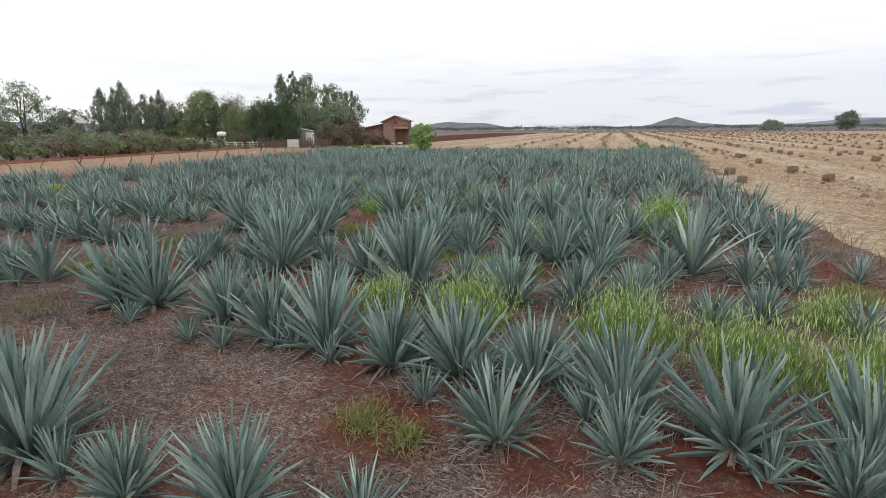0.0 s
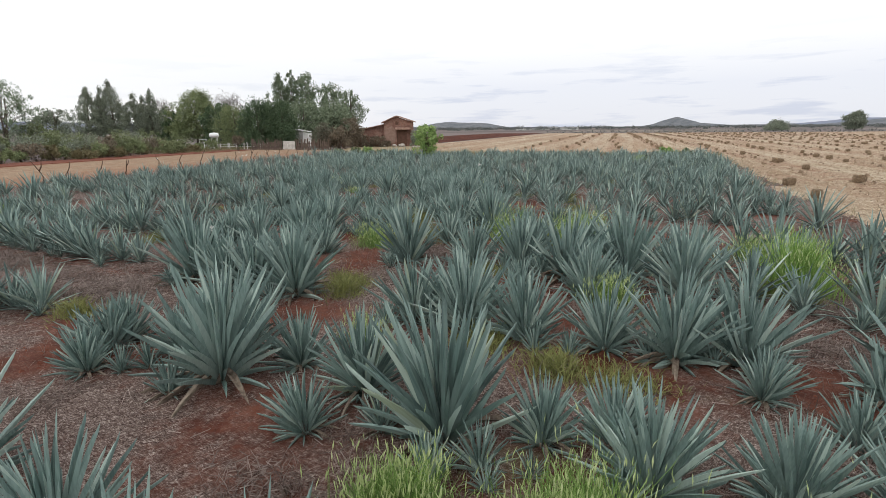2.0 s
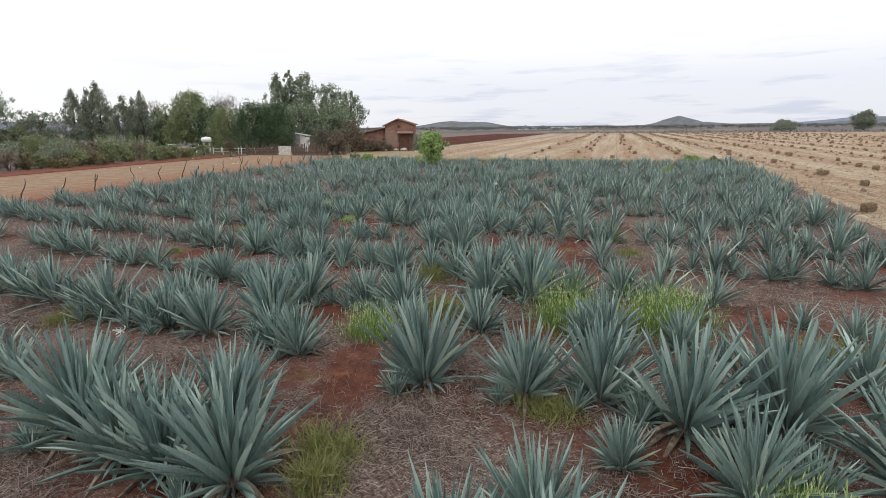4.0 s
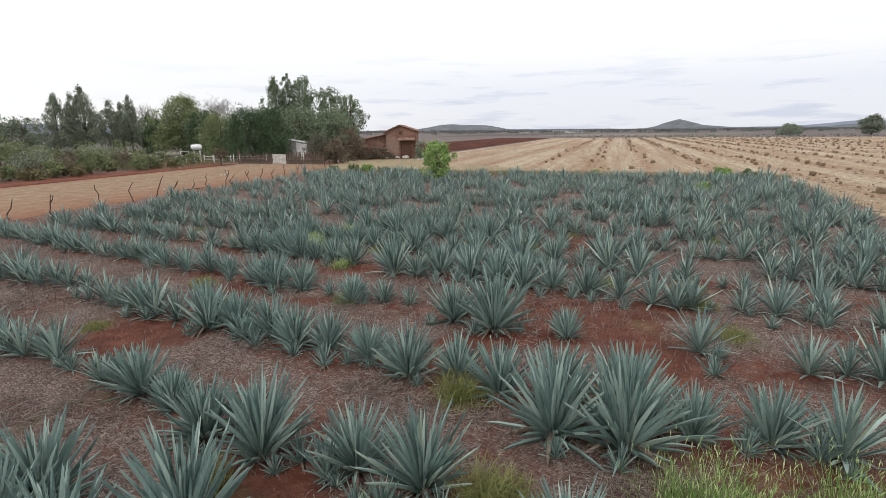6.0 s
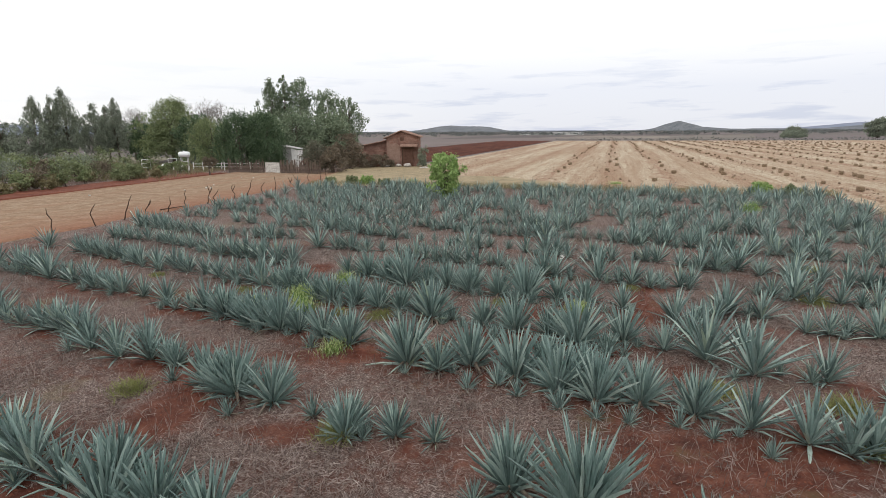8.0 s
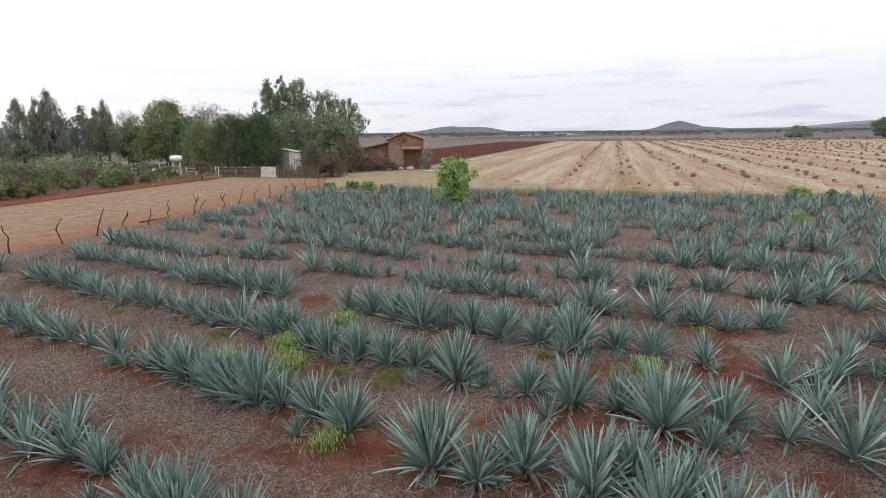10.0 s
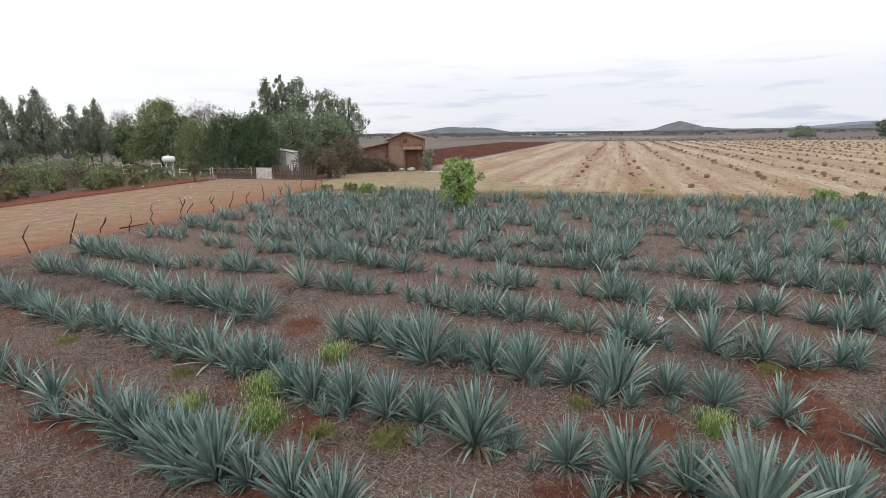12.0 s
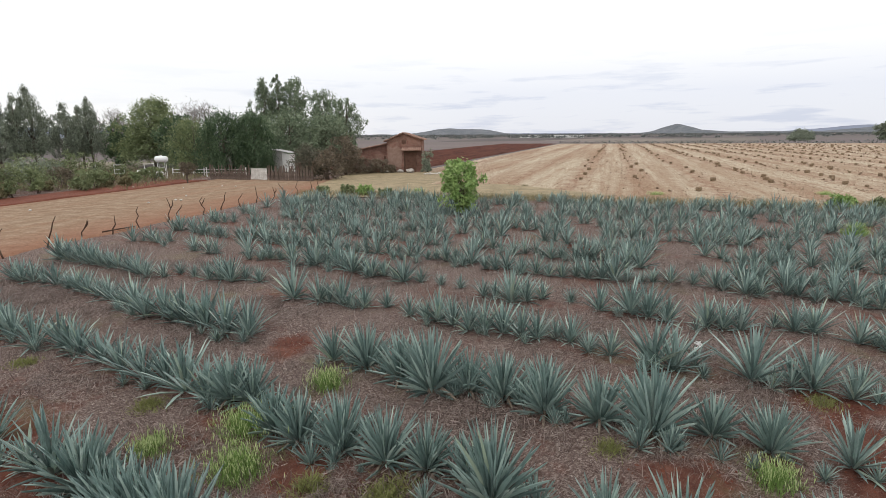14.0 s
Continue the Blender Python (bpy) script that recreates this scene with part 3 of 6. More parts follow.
AGAVE_LABELS = {"tall": "tall blue-green agave with stiff pointed leaves in red soil", "mid": "blue-green agave rosette in a planted row",
                "young": "young small agave pup beside a larger plant", "dry": "thin agave with withered grey-brown lower leaves"}


def agave_label(h):
    return AGAVE_LABELS["tall"] if h > 1.12 else AGAVE_LABELS["young"] if h < 0.62 else AGAVE_LABELS["mid"]


WITHERED = ((-2.7, 31.5), (-1.9, 31.0), (-1.1, 30.6), (2.3, 25.3), (5.9, 14.4))


def agave_with_leaves(x, y, h):
    """A plant whose every leaf is a part."""
    rng = random.Random(int(x * 97 + y * 131))
    root = tagged(new("agave"), agave_label(h), "agave", "agaves in the field rows")
    root.matrix_basis = pose(x, y, height(x, y) - 0.02, rng.uniform(-5, 5), rng.uniform(-5, 5), 0)
    thin = any(math.hypot(x - a, y - c) < 0.75 for a, c in WITHERED)
    if thin:
        tagged(root, AGAVE_LABELS["dry"])
    n = 34 if thin else 112 if h > 0.95 else 88 if h > 0.65 else 44
    part("heart", HEART, root, "dry brown stem base", Matrix.Scale(h, 4))
    for i, (az, tilt, length, foot) in enumerate(rosette(rng, n, 0.9 if h > 1.15 else 1.0)):
        part("leaf", LEAF_MESHES[rng.randrange(4)], root, "", leaf_pose(az, tilt, length, foot, h, 0.85 + 0.2 * rng.random()))
    for i in range(18 if thin else 8):
        az, tilt = rng.uniform(0, 6.28), radians(rng.uniform(50 if thin else 74, 93))
        part("dry_leaf", DRY_MESH, root, "withered straw-coloured leaf" if i == 0 else "", leaf_pose(az, tilt, 0.62, Vector((0, 0, 0.10)), h, 0.8))
    return root


def agave_template(seed, n):
    rng = random.Random(seed)
    root = tagged(new("agave"), AGAVE_LABELS["mid"], "agave", "agaves in the field rows")
    leaves = rosette(rng, n)
    cut = n // 3
    for name, group in (("spear_leaves", leaves[:cut]), ("middle_leaves", leaves[cut:2 * cut]), ("outer_leaves", leaves[2 * cut:])):
        sh = joined([moved(LEAVES[rng.randrange(4)], leaf_pose(*q, 1.0, 0.85 + 0.2 * rng.random())) for q in group])
        part(name, mesh("agave_" + name, *sh, M["agave_far"]), root)
    sh = joined([moved(DRY_LEAF, leaf_pose(rng.uniform(0, 6.28), radians(rng.uniform(74, 93)), 0.6, Vector((0, 0, 0.1)), 1.0, 0.8)) for i in range(6)])
    part("dry_leaves", mesh("agave_dry_leaves", *sh, M["dead_leaf"]), root, "withered straw-coloured leaves")
    part("heart", HEART, root, "dry brown stem base")
    return root


# rows as they cross x = 0; for each plant in turn its x, how far it stands off the row's line, and its height
AGAVE_ROWS = (
    (8.4,
     [-1.31, -0.34, 1.17, -0.04, -0.27, 0.61],
     [0.94, 0.09, 0.75, 1.93, 0.48, 0.52],
     ),
    (11.5,
     [-6.08, -0.22, 0.98, -5.30, -0.01, 1.13, -2.89, -0.16, 1.12, -2.35, -0.66, 0.45, -2.34, 0.14, 1.16, -1.06, -0.70, 0.43, -0.88, 0.25, 0.92, -0.49, -0.67, 0.46, 0.06, 0.05, 0.97, 0.94, 0.10, 1.12],
     [1.88, 0.06, 0.89, 2.31, -0.51, 0.43, 2.72, 0.31, 0.97, 3.04, -0.88, 0.78, 3.54, 0.41, 0.86, 4.12, -0.62, 0.62, 4.37, 0.30, 0.99, 5.20, 0.10, 1.02, 5.25, -0.31, 0.47, 6.14, 0.24, 0.98],
     ),
    (14.9,
     [-6.95, -0.44, 1.01, -5.80, -0.16, 0.78, -5.22, 0.06, 0.85, -3.44, -0.44, 0.53, -2.92, -0.39, 0.71, -2.84, -0.06, 0.71, -2.80, -1.04, 0.63, -2.02, -0.54, 0.40, -1.77, 0.01, 0.71, -1.28, 0.15, 0.84, -1.23, 0.73, 1.00, -0.96, 0.40, 0.85, -0.90, -0.31, 1.42, -0.02, 0.59, 0.75],
     [0.45, -0.75, 0.60, 0.94, 0.35, 0.96, 1.74, -0.81, 0.50, 1.88, -0.08, 1.38, 2.26, -0.63, 0.29, 2.68, -0.23, 0.29, 2.86, 0.35, 0.67, 3.56, 0.67, 0.69, 3.63, -0.01, 0.94, 4.69, 0.36, 0.85, 5.57, 0.65, 0.78, 6.45, 0.41, 0.61, 7.29, 1.01, 0.63, 8.32, 0.95, 0.65],
     ),
    (18.3,
     [-7.71, -0.37, 1.00, -6.91, -0.34, 0.97, -6.12, -0.87, 0.31, -5.94, -0.19, 0.88, -5.42, -0.08, 0.75, -3.33, -0.43, 1.38, -2.46, -0.55, 1.12, -1.83, -0.43, 1.14, -1.48, 0.71, 1.10, -1.34, -0.75, 0.39, -0.98, -0.18, 1.32, 0.94, -0.80, 0.48, 1.37, -0.31, 1.01],
     [2.21, 0.66, 0.96, 2.21, -0.26, 1.25, 3.08, -0.26, 1.00, 3.59, -0.54, 0.40, 4.13, -0.07, 0.90, 4.96, 0.00, 1.12, 5.49, -0.81, 0.62, 5.82, 0.33, 1.15, 5.90, -1.50, 0.58, 6.81, -0.16, 0.71, 7.37, 0.20, 1.46, 8.06, -0.12, 0.87, 9.14, 0.72, 0.65, 10.20, 1.17, 0.57],
     ),
    (21.6,
     [-4.42, -0.77, 0.76, -4.10, -0.53, 0.97, -4.05, 0.08, 1.07, -3.17, -0.38, 1.00, -2.07, 0.61, 1.22, -1.72, -0.10, 0.79, -1.20, -0.26, 0.86, 1.02, -0.09, 1.31, 2.48, 0.25, 1.09],
     [3.35, -0.90, 0.61, 3.52, 0.71, 1.16, 4.37, 0.36, 1.36, 4.52, -0.82, 0.98, 5.07, -0.62, 0.64, 5.62, 1.03, 1.45, 6.28, 0.21, 1.27, 7.36, 0.52, 0.99, 8.51, -0.24, 1.08, 9.93, 0.84, 0.87],
     ),
    (24.4,
     [-9.74, -0.33, 0.93, -8.70, -0.38, 0.82, -7.70, -0.40, 0.91, -7.33, 0.04, 0.55, -6.28, -0.28, 0.46, -5.68, -0.13, 0.45, -5.38, -0.28, 0.65, -4.45, -0.17, 0.91, -3.78, -0.02, 0.59, -3.63, -0.27, 0.66, -3.02, 0.00, 0.56, -2.79, -0.59, 0.91, -2.12, -0.02, 0.80],
     [-1.78, -0.52, 1.19, -1.49, -0.72, 0.33, -1.21, -0.31, 0.48, -0.43, -0.06, 0.93, -0.30, -0.76, 0.39, 0.46, 0.01, 1.06, 0.69, -0.43, 0.42, 1.42, -0.53, 0.28, 1.96, -0.41, 0.91, 3.81, 0.19, 0.76, 4.14, 0.13, 0.99, 5.40, 0.68, 0.75, 11.01, -1.22, 0.91],
     ),
    (27.7,
     [-11.34, -0.60, 0.95, -10.79, -0.31, 0.87, -9.68, 0.04, 0.63, -9.27, -0.80, 0.37, -8.15, -0.60, 0.85, -7.57, -0.65, 0.69, -7.17, -0.44, 0.89, -6.38, -0.98, 0.39, -6.32, -0.64, 1.04, -5.65, -0.59, 0.83, -4.98, -0.00, 0.84, -4.64, -0.62, 1.09, -3.95, -0.25, 0.91, -3.23, -0.84, 0.50, -3.11, -0.07, 0.89, -2.39, -0.39, 0.89, -2.31, -0.78, 0.43],
     [-1.68, -0.13, 0.82, -1.59, -0.88, 0.51, -0.78, -0.16, 0.78, 0.04, -0.43, 0.97, 0.92, -0.04, 0.82, 1.61, -0.27, 0.94, 2.28, -1.08, 1.29, 2.35, -0.69, 0.58, 2.61, 0.27, 0.94, 3.24, -0.86, 1.37, 3.51, -0.00, 1.16, 4.25, -0.13, 0.81, 5.29, 0.30, 0.90, 6.03, 0.35, 1.07, 6.14, -1.21, 0.67, 7.02, 0.49, 0.97, 9.08, -1.14, 1.00],
     ),
    (30.8,
     [-13.60, -0.15, 0.52, -11.55, -0.26, 0.68, -10.77, -0.11, 0.87, -10.01, 0.13, 0.86, -9.11, 0.13, 0.83, -8.99, -0.67, 0.39, -8.12, 0.18, 0.72, -7.64, -0.21, 0.89, -7.32, 0.60, 0.81, -6.84, 0.09, 0.94, -6.05, 0.16, 0.61, -5.75, -0.44, 0.40, -4.95, -0.11, 0.85, -4.18, -0.16, 1.03, -4.05, -0.84, 0.41],
     [-3.38, 0.01, 0.90, -2.46, -0.05, 0.50, -1.76, -0.31, 0.77, -1.74, 0.12, 0.59, -0.91, 0.19, 0.64, -0.23, 0.34, 0.55, 0.34, -0.79, 0.37, 0.88, -0.22, 1.00, 1.30, -0.81, 0.41, 1.77, -0.30, 1.36, 3.27, -0.00, 0.69, 5.50, -0.59, 0.48, 5.69, 0.51, 0.95, 7.17, 0.30, 0.86, 8.32, 0.71, 1.10],
     ),
    (34.2,
     [-12.98, -0.36, 0.86, -11.42, -0.20, 0.79, -10.55, -0.22, 0.90, -9.62, -0.17, 0.74, -8.60, -0.17, 0.89, -8.46, -0.71, 0.31, -7.00, -0.16, 1.06, -6.41, -0.57, 0.28, -6.32, -0.12, 0.98, -5.29, -0.35, 0.96, -4.92, -0.73, 0.31, -4.87, -0.29, 1.08, -4.41, -0.22, 1.08, -3.90, -0.03, 0.77, -3.33, -0.75, 0.44, -3.13, -0.00, 0.95, -2.44, -0.12, 0.93, -0.93, -0.36, 1.16, -0.24, -0.34, 0.83, 0.37, -0.83, 0.45],
     [0.48, 0.28, 1.01, 1.33, -0.67, 0.38, 1.39, 0.22, 1.11, 2.04, -0.78, 0.46, 2.10, 0.98, 0.83, 2.14, 0.00, 1.09, 2.63, -0.77, 0.35, 2.74, 0.81, 0.80, 2.80, -0.05, 1.04, 3.16, -0.63, 0.39, 3.62, 0.31, 0.93, 4.41, -0.43, 0.35, 4.46, 0.37, 0.90, 5.07, -0.60, 0.40, 5.19, 0.27, 0.93, 5.88, 0.20, 0.99, 7.84, 0.71, 0.78, 7.86, -0.45, 0.36, 8.49, 0.74, 1.01, 9.23, 0.55, 0.85, 10.84, 0.66, 1.01],
     ),
    (37.4,
     [-15.66, -0.47, 0.89, -14.81, -0.35, 0.97, -13.89, -0.19, 0.95, -12.04, -0.62, 0.96, -11.10, -0.62, 0.93, -10.43, -0.28, 0.93, -9.65, -0.33, 0.82, -8.85, -0.35, 0.83, -8.16, -0.40, 0.88, -7.44, -0.41, 0.91, -6.85, -0.28, 0.94, -5.71, -0.38, 0.92, -5.24, -0.13, 0.95, -4.83, 0.08, 0.85, -4.06, -0.56, 0.85, -3.56, -0.57, 0.89, -2.85, -1.04, 0.18, -2.80, -0.42, 0.93, -2.41, -0.81, 0.18, -2.05, -0.38, 0.88, -1.43, -0.92, 0.34],
     [-1.42, -0.17, 0.78, -0.81, -0.06, 0.70, -0.50, -0.42, 1.14, -0.21, -0.70, 0.32, 0.12, -0.19, 0.56, 0.34, -0.70, 0.37, 0.90, -0.23, 0.79, 1.12, -1.06, 0.53, 1.70, -0.22, 0.98, 2.52, 0.06, 0.80, 3.08, -0.34, 1.28, 3.98, -0.55, 0.38, 4.23, 0.41, 0.93, 5.02, 0.33, 0.79, 5.71, 0.14, 1.33, 6.39, -0.22, 1.28, 6.89, 1.43, 0.79, 6.92, 0.07, 0.37, 7.64, 0.09, 0.89, 9.75, -1.28, 1.00, 10.12, 1.49, 0.94, 11.12, 1.54, 0.91],
     ),
    (40.5,
     [-16.57, -0.56, 0.83, -15.57, -0.39, 0.81, -14.50, -0.19, 0.85, -13.25, -0.20, 0.86, -12.18, -0.25, 0.65, -10.35, -0.40, 1.04, -9.99, -0.96, 0.50, -9.10, -0.48, 0.99, -8.31, -0.52, 1.04, -7.50, -0.52, 1.16, -6.80, -0.56, 1.13, -6.14, -0.40, 1.04, -3.66, -0.61, 0.87, -2.86, -0.47, 0.98, -2.07, -0.59, 1.00, -1.41, -0.74, 1.25, -0.68, -0.34, 0.84, -0.28, -0.80, 0.34, -0.04, -0.35, 0.93],
     [0.67, -0.49, 0.99, 0.79, 0.35, 0.74, 0.95, -0.72, 0.32, 1.57, -0.30, 0.91, 1.96, -0.94, 0.55, 2.34, -0.33, 1.22, 2.42, -0.77, 0.49, 3.12, -0.62, 0.34, 3.29, 0.10, 0.77, 3.52, -0.61, 0.28, 4.03, 0.10, 0.83, 4.39, -0.41, 0.32, 4.99, 0.18, 0.84, 5.99, -1.50, 0.91, 6.07, -0.29, 1.01, 6.70, 0.04, 0.64, 7.71, 1.19, 1.07, 8.49, 1.22, 0.89, 9.01, 0.46, 0.70, 10.52, 0.86, 1.08],
     ),
    (43.9,
     [-15.09, -1.10, 0.91, -14.12, -1.05, 0.78, -13.09, -0.94, 0.76, -11.98, -1.16, 0.73, -11.36, -0.84, 0.63, -10.94, -0.22, 0.53, -10.22, -0.24, 0.52, -9.54, -0.26, 0.72, -8.59, -0.12, 1.00, -8.23, 0.43, 0.61, -7.60, 0.40, 0.64, -5.87, -0.61, 1.17, -5.01, -0.44, 0.89, -4.27, -0.32, 0.96, -3.55, -0.20, 0.77, -2.88, 0.15, 0.60],
     [-2.17, -0.20, 0.66, -1.37, -0.24, 0.95, -0.56, -0.43, 0.84, 0.30, -0.18, 0.97, 1.10, -0.13, 0.80, 1.89, 0.11, 0.79, 2.60, -0.35, 0.68, 3.05, -0.99, 0.51, 3.33, -0.56, 1.16, 4.17, -0.65, 0.37, 4.24, -0.07, 0.52, 5.08, -0.29, 1.21, 5.26, -0.56, 0.48, 6.09, -0.11, 1.06, 6.91, -0.23, 0.40, 7.02, 0.39, 0.59, 13.27, 0.69, 0.69],
     ),
    (47.15,
     [-3.38, 0.10, 0.72, -2.61, -0.23, 0.99, -2.03, 0.08, 0.60, -1.34, 0.09, 0.49, -0.69, 0.10, 0.48, -0.00, -0.47, 0.64, 0.81, -0.61, 1.14, 1.79, 0.19, 0.63],
     [2.59, 0.33, 0.53, 3.22, -0.12, 0.84, 4.02, 0.06, 1.15, 4.77, -0.23, 0.79, 5.62, -0.20, 0.92, 6.38, 0.01, 0.83, 7.36, 0.73, 0.46, 8.11, 0.73, 0.89, 8.68, 0.30, 0.78],
     ),
    (50.4,
     [2.45, -0.09, 0.62, 3.44, 0.43, 0.72, 4.23, 0.47, 0.90],
     [4.99, 0.51, 0.59, 5.84, 0.96, 0.59, 7.60, 1.21, 0.85],
     ),
)
# stretches where the row stands open: row, from x, to x
OPEN = ((11.5, -5.3, -2.9), (14.9, -5.2, -3.4), (18.3, -5.4, -3.3), (18.3, -1.0, 0.9), (21.6, -1.2, 1.0), (30.8, 1.8, 5.6), (34.2, -2.4, -0.9), (40.5, -6.1, -3.7), (43.9, -7.6, -5.9))


def plan_agaves():
    rng = random.Random(5)
    spots = []
    for k in range(-2, 25):
        if 0 <= k < len(AGAVE_ROWS):
            c, west, east = AGAVE_ROWS[k]
            flat = west + east
            seen = [(flat[i], flat[i + 1], flat[i + 2]) for i in range(0, len(flat), 3)]
        else:
            c, seen = (8.4 + 3.22 * k if k < 0 else 50.4 + 3.25 * (k - 13)), []
        xs = list(seen)
        for (x0, d0, h0), (x1, d1, h1) in zip(seen, seen[1:]):
            wide = x1 - x0
            if any(abs(c - r) < 0.1 and x0 > a - 0.2 and x1 < b + 0.2 for r, a, b in OPEN):
                continue
            if wide > 1.9 or (wide > 0.72 and (x0 < -4.5 or c > 42)) or (wide > 0.85 and x0 > 6.4):
                n = max(2, int(wide / 0.46))
                for i in range(1, n):
                    f = (i + rng.uniform(-0.2, 0.2)) / n
                    if rng.random() < 0.85:
                        xs.append((x0 + wide * f, d0 + (d1 - d0) * f + rng.uniform(-0.15, 0.15), min(1.2, max(0.45, rng.gauss(0.8, 0.15)))))
            elif wide > 0.7 and rng.random() < 0.5:
                xs.append(((x0 + x1) / 2 + rng.uniform(-0.1, 0.1), (d0 + d1) / 2 - rng.uniform(0.0, 0.25), rng.uniform(0.36, 0.62)))
        ends = (seen[0], seen[-1]) if seen else ((rng.uniform(-1, 1), 0.0, 1.0),) * 2
        for way, (x, d, h) in zip((-1, 1), ends):
            while abs(x) < 60:
                x += way * rng.uniform(0.40, 0.68) * (1.0 if c < 46 else 0.74)
                if rng.random() < 0.035:
                    x += way * rng.uniform(0.5, 1.6)
                loose = 0.18 if c < 46 else 0.55
                xs.append((x, d + rng.uniform(-loose, loose), min(1.3, max(0.4, rng.gauss(0.92 if c < 46 else 0.84, 0.16)))))
                if rng.random() < 0.2:
                    xs.append((x + rng.uniform(-0.4, 0.4), d - rng.uniform(0.2, 0.5), rng.uniform(0.35, 0.6)))
        for i, (x, d, h) in enumerate(xs):
            y = c + d - ROW_SLOPE * x
            if i >= len(seen) and k <= 0 and y > 3.5 and -0.5 < x < 9:
                continue
            if field_left(y) + 0.3 < x < field_right(y) - (0.5 if i >= len(seen) else -0.6) and -6 < y < field_far(x):
                spots.append((x, y, h * (1.11 if y < 24 else 1.06)))
                if h > 0.75 and 9 < y < 46 and rng.random() < (0.85 if y < 24 else 0.5):
                    w = rng.uniform(3.4, 6.0)
                    spots.append((x + 0.42 * h * math.cos(w), y + 0.42 * h * math.sin(w), rng.uniform(0.26, 0.58 if y < 24 else 0.44)))
    return spots


def from_lane(q):
    """How far a plant stands from the open line over which one walks the field."""
    x, y, h = q
    k = min(1.0, max(0.0, (y - 8) / 29))
    return math.hypot(x - (2.4 - 3.4 * k), y - (8 + 29 * k)) + (4 if y < 7 else 0)


spots = sorted(plan_agaves(), key=from_lane)
for x, y, h in spots[:40]:
    agave_with_leaves(x, y, h)
TEMPLATES = [agave_template(40 + i, 104) for i in range(6)] + [agave_template(60 + i, 40) for i in range(2)]
used = set()
for x, y, h in spots[40:310]:
    i = agave_rng.randrange(6) if h > 0.62 else 6 + agave_rng.randrange(2)
    m = pose(x, y, height(x, y) - 0.02, agave_rng.uniform(-6, 6), agave_rng.uniform(-6, 6), agave_rng.uniform(0, 360)) @ Matrix.Scale(h, 4)
    if i in used:
        ob = copy_thing(TEMPLATES[i], m)
    else:
        used.add(i)
        ob = TEMPLATES[i]
        ob.matrix_basis = m
        ob.scale = (h, h, h)
    ob.matrix_basis = m
    tagged(ob, agave_label(h))


def agave_stuff(rest):
    rng = random.Random(77)
    sets = []
    for i in range(6):
        sets.append(joined([moved(FAR_LEAVES[rng.randrange(2)], leaf_pose(*q, 1.0, 0.9 + 0.2 * rng.random())) for q in rosette(rng, 42 if i < 3 else 26, 1.05, 0.9)]))
    sets = [(np.array([tuple(v) for v in a]), b) for a, b in sets]
    verts, faces, o = [], [], 0
    for x, y, h in rest:
        v, f = sets[rng.randrange(3) + (3 if y > 52 or y < 5 else 0)]
        w = rng.uniform(0, 6.28)
        r = np.array([[math.cos(w), -math.sin(w), 0], [math.sin(w), math.cos(w), 0], [0, 0, 1]])
        q = (v * h) @ r.T + np.array([x, y, height(x, y)])
        verts.extend(map(tuple, q))
        faces.extend(tuple(i + o for i in g) for g in f)
        o += len(v)
    tagged(new("agave_rows", mesh("agave_rows", verts, faces, M["agave_far"])), "rows of blue-green agave further off in the field", "agave", kind="stuff")


agave_stuff(spots[310:])


# ---- grass, straw and weeds ----
def blades(places, rng, length, width, lean, mat, name, seeds=False):
    """Bent blades, each of two quads; seeds adds a thicker ear at the top."""
    verts, faces = [], []
    for x, y, z in places:
        l = length * rng.uniform(0.55, 1.15)
        a = rng.uniform(0, 6.28)
        t = lean * rng.uniform(0.3, 1.2)
        dx, dy = math.cos(a), math.sin(a)
        b = rng.uniform(0, 3.14)
        wx, wy = math.cos(b) * width / 2, math.sin(b) * width / 2
        h1, h2 = l * 0.55 * math.cos(t * 0.5), l * (0.55 * math.cos(t * 0.5) + 0.45 * math.cos(t))
        r1, r2 = l * 0.55 * math.sin(t * 0.5), l * (0.55 * math.sin(t * 0.5) + 0.45 * math.sin(t))
        o = len(verts)
        fat = 2.2 if seeds and rng.random() < 0.5 else 0.75
        verts += [(x - wx, y - wy, z), (x + wx, y + wy, z), (x + dx * r1 - wx * 0.8, y + dy * r1 - wy * 0.8, z + h1), (x + dx * r1 + wx * 0.8, y + dy * r1 + wy * 0.8, z + h1),
                  (x + dx * r2 * 0.9 - wx * fat, y + dy * r2 * 0.9 - wy * fat, z + h1 + (h2 - h1) * 0.75), (x + dx * r2 * 0.9 + wx * fat, y + dy * r2 * 0.9 + wy * fat, z + h1 + (h2 - h1) * 0.75),
                  (x + dx * r2, y + dy * r2, z + h2)]
        faces += [(o, o + 1, o + 3, o + 2), (o + 2, o + 3, o + 5, o + 4), (o + 4, o + 5, o + 6)]
    return mesh(name, verts, faces, mat)


